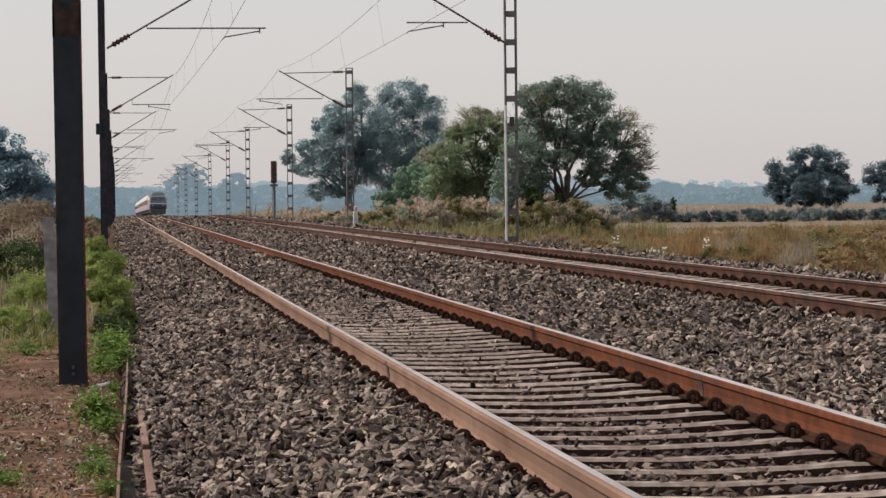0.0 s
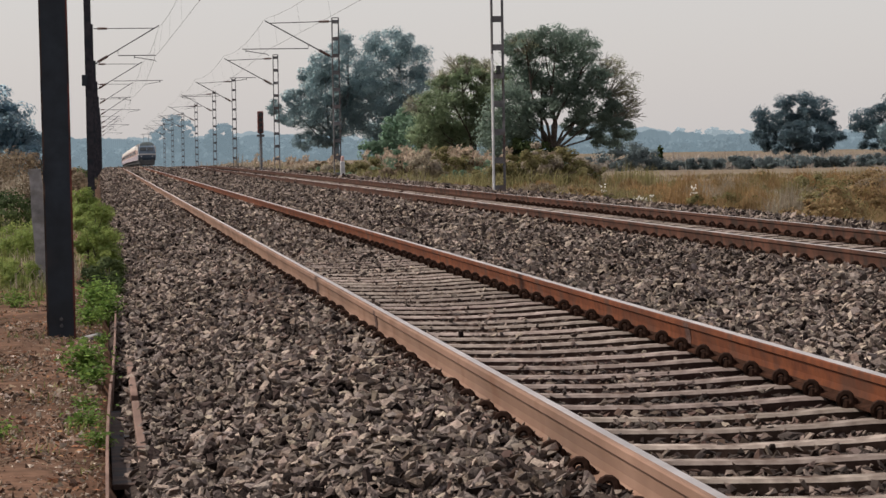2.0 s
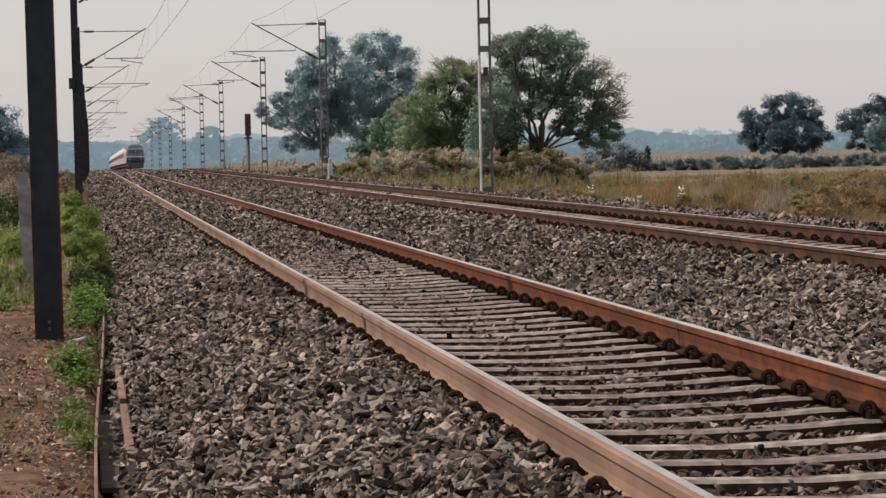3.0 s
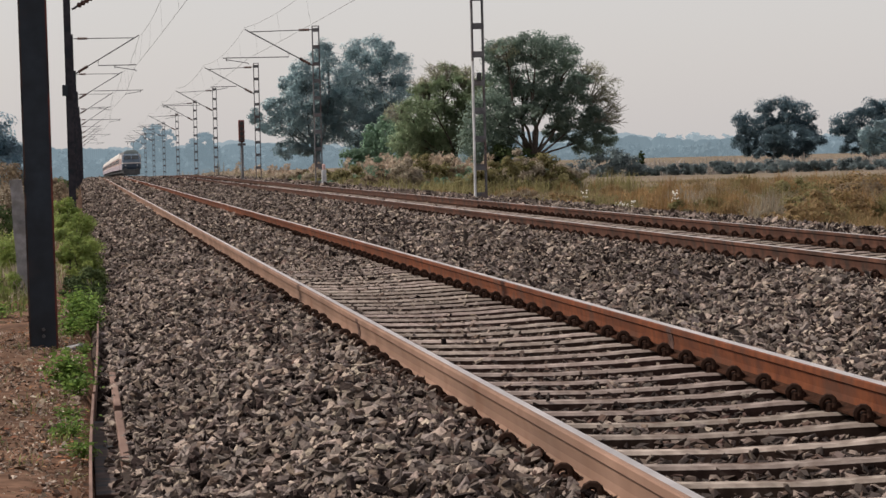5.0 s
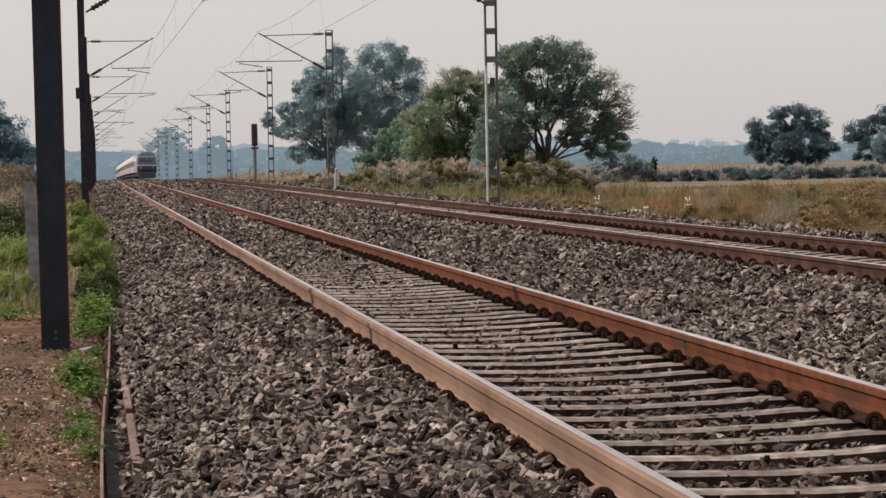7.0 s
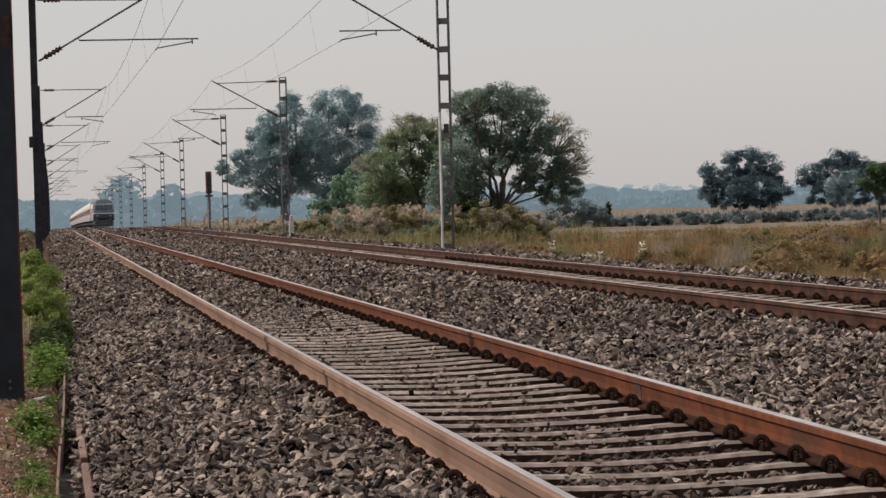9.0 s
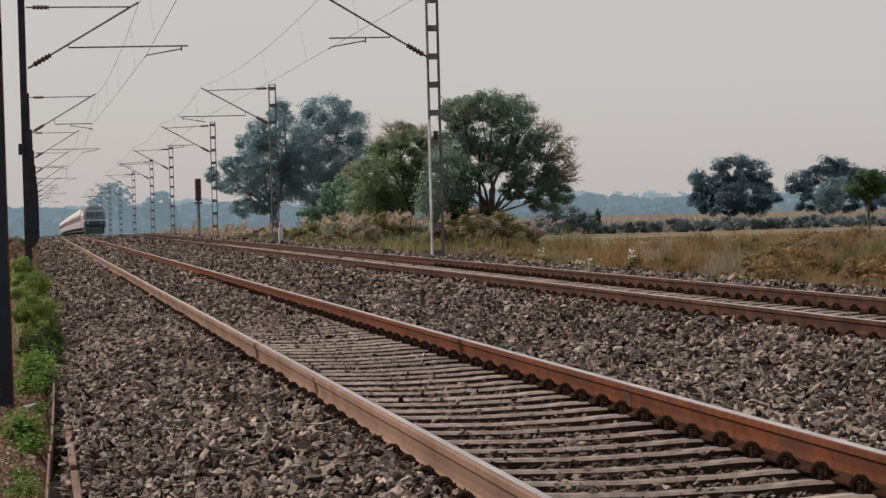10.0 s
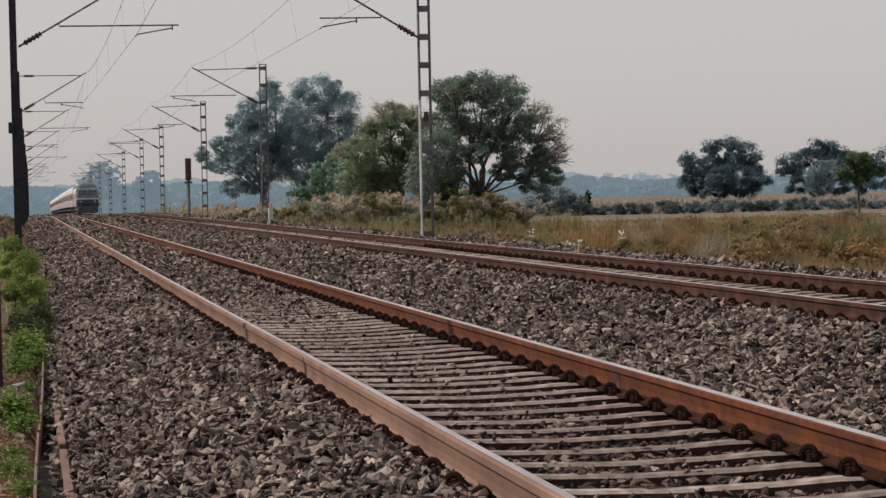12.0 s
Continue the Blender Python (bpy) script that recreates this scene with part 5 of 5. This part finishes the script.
# leafy weeds, litter grass and pebbles on the near side
VERGE = leafy("dull_green_blades", (0.09, 0.105, 0.035), (0.21, 0.225, 0.085), 0.35)
meadow("verge_grass", "short green and dry grass on the bare soil", VERGE,
       [(-2.2, -0.05, 14, 30, 130, 9, 0.12, 0.010, 0.05), (-0.2, 0.0, 13, 34, 40, 8, 0.10, 0.010, 0.04), (-2.4, -0.4, 28, 50, 260, 12, 0.3, 0.016, 0.1), (-4, -0.5, 50, 90, 300, 12, 0.5, 0.03, 0.2)], 90)
meadow("dry_grass", "tufts of dry brown grass on the bare soil", STRAW,
       [(-2.2, -0.1, 14, 32, 150, 8, 0.09, 0.008, 0.06), (-2.6, -0.3, 30, 60, 260, 10, 0.3, 0.015, 0.12), (-8, -1.5, 60, 110, 500, 12, 1.0, 0.04, 0.3)], 91)


def leafy_weed(at, seed, spread, height, count, leaf):
    rng = np.random.default_rng(seed)
    t = thing("weed", "bright green broad-leaved weed on bare soil", "weed", "weeds", at=at)
    rr = random.Random(seed)
    for k in range(6):
        a = rr.uniform(0, 6.28)
        r = spread * rr.uniform(0.3, 0.9)
        part("stalk", tube(bmesh.new(), [(0, 0, -0.05), (r * 0.4 * math.cos(a), r * 0.4 * math.sin(a), height * 0.5), (r * math.cos(a), r * math.sin(a), height * rr.uniform(0.6, 1))], [0.005, 0.004, 0.002], 4), SHRUB, t)
    n, leaf = int(count * 2.4), leaf * 0.7
    c = rng.normal(size=(n, 3)) * (spread * 0.45, spread * 0.5, height * 0.25) + (0, 0, height * 0.55)
    c[:, 2] = np.clip(c[:, 2], 0.02, height * 1.2)
    a = rng.normal(size=(n, 3)) * (1, 1, 0.35)
    a /= np.linalg.norm(a, axis=1)[:, None]
    b = np.cross(a, (0, 0, 1.0) + rng.normal(size=(n, 3)) * 0.3)
    b /= np.linalg.norm(b, axis=1)[:, None]
    s = leaf * rng.uniform(0.6, 1.3, n)[:, None]
    up = np.array((0, 0, 1.0)) * s * 0.18
    v = np.stack([c - a * s, c - a * s * 0.2 + b * s * 0.5 + up, c - a * s * 0.2 - b * s * 0.5 + up, c + a * s * 0.5 + b * s * 0.4 + up, c + a * s * 0.5 - b * s * 0.4 + up, c + a * s * 1.1 - up], 1).reshape(-1, 3)
    k = np.arange(n)[:, None] * 6
    f = np.stack([k + [0, 1, 3, 5], k + [0, 5, 4, 2]], 1).reshape(-1, 4)
    ob = new("foliage", mesh_arrays("leaves", v, f, SHRUB))
    ob.parent = t


for k, (x, y, sp, h, n, leaf) in enumerate(((-0.13, 19.2, 0.17, 0.26, 260, 0.034), (-0.06, 18.5, 0.12, 0.16, 90, 0.030), (-0.10, 15.6, 0.13, 0.14, 130, 0.022), (-0.04, 14.6, 0.10, 0.12, 100, 0.02), (-0.62, 15.2, 0.13, 0.12, 110, 0.022),
                                            (-0.04, 26.6, 0.2, 0.32, 300, 0.034), (0.06, 25.8, 0.14, 0.24, 200, 0.03), (-0.12, 25.0, 0.16, 0.2, 160, 0.03), (-0.02, 27.8, 0.2, 0.3, 220, 0.034), (0.0, 22.8, 0.08, 0.1, 70, 0.022), (-0.75, 16.6, 0.08, 0.07, 50, 0.02), (-0.12, 16.8, 0.1, 0.1, 80, 0.02), (-0.9, 28, 0.2, 0.2, 140, 0.028), (-1.25, 26, 0.2, 0.2, 140, 0.028))):
    leafy_weed((x, y, -0.53), 100 + k, sp, h, n, leaf)


# ---- ballast stones ----
def stone_shapes(kinds, points, seed):
    rng = np.random.default_rng(seed)
    out = []
    for k in range(kinds):
        bm = bmesh.new()
        corner = (np.indices((2, 2, 2)).reshape(3, -1).T * 2.0 - 1) * 0.62
        p = rng.permutation(corner)[:points] + rng.normal(0, 0.28, (min(points, 8), 3))
        q = rng.normal(size=(points - 8, 3)) if points > 8 else np.zeros((0, 3))
        p = np.concatenate([p, q / np.maximum(np.linalg.norm(q, axis=1), 1e-6)[:, None] * 0.95])
        p *= (1.2, rng.uniform(0.6, 0.95), rng.uniform(0.24, 0.46))
        for q in p:
            bm.verts.new(q)
        r = bmesh.ops.convex_hull(bm, input=bm.verts)
        bmesh.ops.delete(bm, geom=list({*r["geom_interior"], *r["geom_unused"]} & set(bm.verts)), context="VERTS")
        bmesh.ops.triangulate(bm, faces=bm.faces)
        bm.verts.index_update()
        out.append((np.array([v.co[:] for v in bm.verts]), np.array([[v.index for v in f.verts] for f in bm.faces])))
        bm.free()
    return out


def turns(rng, n, tilt):
    """Random spins about the upright with some tilt, as matrices."""
    a, b, c = rng.uniform(0, 2 * np.pi, n), rng.normal(0, tilt, n), rng.normal(0, tilt, n)
    ca, sa, cb, sb, cc, sc = np.cos(a), np.sin(a), np.cos(b), np.sin(b), np.cos(c), np.sin(c)
    o, i = np.zeros(n), np.ones(n)
    rz = np.stack([ca, -sa, o, sa, ca, o, o, o, i], 1).reshape(n, 3, 3)
    rx = np.stack([i, o, o, o, cb, -sb, o, sb, cb], 1).reshape(n, 3, 3)
    ry = np.stack([cc, o, sc, o, i, o, -sc, o, cc], 1).reshape(n, 3, 3)
    return rx @ ry @ rz


def scatter(rng, shapes, x, y, z, size, tilt=0.6):
    V, F, base = [], [], 0
    n = len(x)
    kind = rng.integers(0, len(shapes), n)
    rot = turns(rng, n, tilt)
    for k, (sv, sf) in enumerate(shapes):
        m = kind == k
        c = np.stack([x[m], y[m], z[m]], 1)
        v = np.einsum("nij,vj->nvi", rot[m], sv) * size[m][:, None, None] + c[:, None]
        F.append((sf[None] + (np.arange(m.sum()) * len(sv))[:, None, None]).reshape(-1, 3) + base)
        V.append(v.reshape(-1, 3))
        base += m.sum() * len(sv)
    return np.concatenate(V), np.concatenate(F)


SHAPES, MIDDLE = stone_shapes(28, 8, 7), stone_shapes(18, 7, 9)
SHARD = stone_shapes(16, 5, 10)
PARTS_X, PARTS_Y = (0.26, 1.35), (12.7, 13.1)


def lay_ballast():
    rng = np.random.default_rng(11)
    V, F, base = [], [], 0
    # x0, x1, y0, y1, stones a square metre, half size, sunk by, shapes
    fields = [(0.10, 1.84, 9, 22, 700, 0.027, 0.1, SHAPES), (0.12, 7.0, -4, 9, 150, 0.045, 0.2, SHARD), (7.0, 12.6, -4, 9, 40, 0.05, 0.2, SHARD), (0.12, 1.84, 22, 36, 520, 0.029, 0.2, MIDDLE), (0.12, 1.84, 36, 62, 300, 0.037, 0.2, SHARD), (0.12, 1.84, 62, 120, 140, 0.047, 0.2, SHARD), (0.12, 1.84, 120, 300, 36, 0.075, 0.3, SHARD), (0.12, 9.0, 300, 460, 4, 0.16, 0.4, SHARD),
              (3.72, 6.85, 10, 24, 480, 0.0305, 0.1, MIDDLE), (3.72, 6.85, 24, 38, 330, 0.035, 0.2, SHARD), (3.72, 6.85, 38, 64, 190, 0.042, 0.2, SHARD), (3.72, 6.85, 64, 130, 95, 0.05, 0.2, SHARD), (3.72, 6.85, 130, 300, 20, 0.09, 0.3, SHARD),
              (2.03, 3.52, 22, 30, 100, 0.024, 0.1, MIDDLE), (2.03, 3.52, 27, 34, 200, 0.028, 0.1, SHARD), (2.03, 3.52, 34, 50, 230, 0.035, 0.1, SHARD), (2.03, 3.52, 50, 100, 110, 0.046, 0.1, SHARD), (2.03, 3.52, 100, 260, 26, 0.085, 0.3, SHARD),
              (9.0, 12.9, 26, 60, 100, 0.048, 0.2, SHARD), (9.0, 12.8, 60, 110, 40, 0.066, 0.2, SHARD), (7.1, 8.8, 22, 60, 90, 0.036, 0.1, SHARD), (7.1, 8.8, 60, 160, 26, 0.062, 0.1, SHARD), (9.0, 12.6, 110, 220, 14, 0.1, 0.2, SHARD)]
    for x0, x1, y0, y1, dens, size, sunk, shapes in fields:
        n = int((x1 - x0) * (y1 - y0) * dens)
        x, y = rng.uniform(x0, x1, n), rng.uniform(y0, y1, n)
        seen = (x < 0.36 * y + 0.4) | (y < 9)
        seen &= ~((x < 0.25) & (y > 12.5) & (y < 20.4) & (rng.uniform(size=n) < 0.72))
        seen &= ~((x > 1.68) & (x < 1.9) & (y < 32) & (rng.uniform(size=n) < 0.3))
        seen &= ~((x > PARTS_X[0]) & (x < PARTS_X[1]) & (y > PARTS_Y[0]) & (y < PARTS_Y[1]))
        x, y = x[seen], y[seen]
        s = size * rng.uniform(0.45, 1.5, len(x))
        z = bed_z(x, y) + 0.035 * wavy(x, y, 0.22) + s * rng.uniform(-0.75, 0.9, len(x)) - s * sunk
        v, f = scatter(rng, shapes, x, y, z, s, 0.6)
        V.append(v)
        F.append(f + base)
        base += len(v)
    n = 260
    x, y = rng.uniform(2.1, 3.45, n), rng.uniform(11, 32, n)
    s = 0.02 * rng.uniform(0.6, 1.4, n)
    v, f = scatter(rng, SHAPES, x, y, -0.19 + s * 0.4, s, 0.4)
    V.append(v)
    F.append(f + base)
    ob = new("ballast_stones", mesh_arrays("ballast_stones", np.concatenate(V), np.concatenate(F), STONE))
    ob.parent = ballast
    tagged(ob, "loose grey-brown crushed stones", kind="stuff")
    # dark brown stones in the cribs, and strays on the sleepers
    n = 9000
    x, y = rng.uniform(2.03, 3.52, n), rng.uniform(9, 28, n)
    s = 0.027 * rng.uniform(0.5, 1.3, n)
    v, f = scatter(rng, MIDDLE, x, y, bed_z(x, y) + s * rng.uniform(-0.4, 0.5, n), s, 0.45)
    # a dark patch on the shoulder
    n = 800
    x, y = np.clip(rng.normal(1.42, 0.16, n), 0.9, 1.82), rng.normal(22.5, 2.6, n)
    s = 0.036 * rng.uniform(0.5, 1.3, n)
    v2, f2 = scatter(rng, SHAPES, x, y, bed_z(x, y) + s * rng.uniform(0.0, 0.7, n), s)
    # and a dark strip along the outer rail
    n = 5200
    x, y = np.clip(1.84 - np.abs(rng.normal(0, 0.2, n)), 1.2, 1.84), 9 + 56 * rng.uniform(0, 1, n) ** 1.35
    s = 0.029 * rng.uniform(0.5, 1.3, n)
    v3, f3 = scatter(rng, MIDDLE, x, y, bed_z(x, y) + s * rng.uniform(-0.3, 0.6, n), s)
    v2, f2 = np.concatenate([v2, v3]), np.concatenate([f2, f3 + len(v2)])
    ob = new("crib_stones", mesh_arrays("crib_stones", np.concatenate([v, v2]), np.concatenate([f, f2 + len(v)]), STONE_DARK))
    ob.parent = ballast
    tagged(ob, "dark brown stones between the sleepers", kind="stuff")
    # the nearest stones, one by one
    meshes = [mesh_arrays("stone", sv, sf, STONE_ONE) for sv, sf in SHAPES]
    rr = random.Random(12)
    for k in range(300):
        x, y, s = rr.uniform(*PARTS_X), rr.uniform(*PARTS_Y), 0.03 * rr.uniform(0.5, 1.45)
        st = new("stone", rr.choice(meshes))
        st.parent = ballast
        st.matrix_basis = pose(x, y, float(bed_z(x, y)) + s * rr.uniform(-0.6, 0.5), rr.gauss(0, 30), rr.gauss(0, 30), rr.uniform(0, 360)) @ Matrix.Diagonal((s, s, s, 1))
    big = new("stone", meshes[3])
    big.parent = ballast
    big.matrix_basis = pose(2.93, 14.5, -0.165, 10, 8, 70) @ Matrix.Diagonal((0.075, 0.06, 0.062, 1))


lay_ballast()


def lay_pebbles():
    rng = np.random.default_rng(14)
    n = 19000
    x, y = rng.uniform(-1.7, 0.0, n), rng.uniform(11, 31, n)
    big = rng.uniform(size=n) < 0.07 + 0.18 * (np.abs(y - 20) < 2.6)
    s = np.where(big, 0.025, 0.0125) * rng.uniform(0.5, 1.4, n)
    v, f = scatter(rng, SHARD, x, y, ground_z(x, y) + s * rng.uniform(-0.1, 0.4, n), s)
    tagged(new("pebbles", mesh_arrays("pebbles", v, f, PEBBLE)), "tan pebbles scattered over the bare soil", "pebbles", kind="stuff")
    n = 4200
    c = np.stack([rng.uniform(-1.8, 0.02, n), rng.uniform(12, 34, n), np.zeros(n)], 1)
    keep = wavy(c[:, 0] * 2.2, c[:, 1], 1.0) > -0.05
    c = c[keep]
    n = len(c)
    c[:, 2] = ground_z(c[:, 0], c[:, 1]) + rng.uniform(0.0, 0.03, n)
    a = rng.normal(size=(n, 3)) * (1, 1, 0.25)
    a /= np.linalg.norm(a, axis=1)[:, None]
    b = np.cross(a, (0, 0, 1.0) + rng.normal(size=(n, 3)) * 0.4)
    s = 0.018 * rng.uniform(0.5, 1.5, n)[:, None]
    v = np.stack([c - a * s, c + b * s * 0.5, c + a * s, c - b * s * 0.5], 1).reshape(-1, 3)
    tagged(new("leaf_litter", mesh_arrays("leaf_litter", v, np.arange(4 * n).reshape(n, 4), LITTER)), "reddish-brown dead leaves on the bare soil", "leaf litter", kind="stuff")


LITTER = leafy("dead_leaves", (0.12, 0.05, 0.025), (0.28, 0.14, 0.075), 0.4, 0.3)
lay_pebbles()
motions()
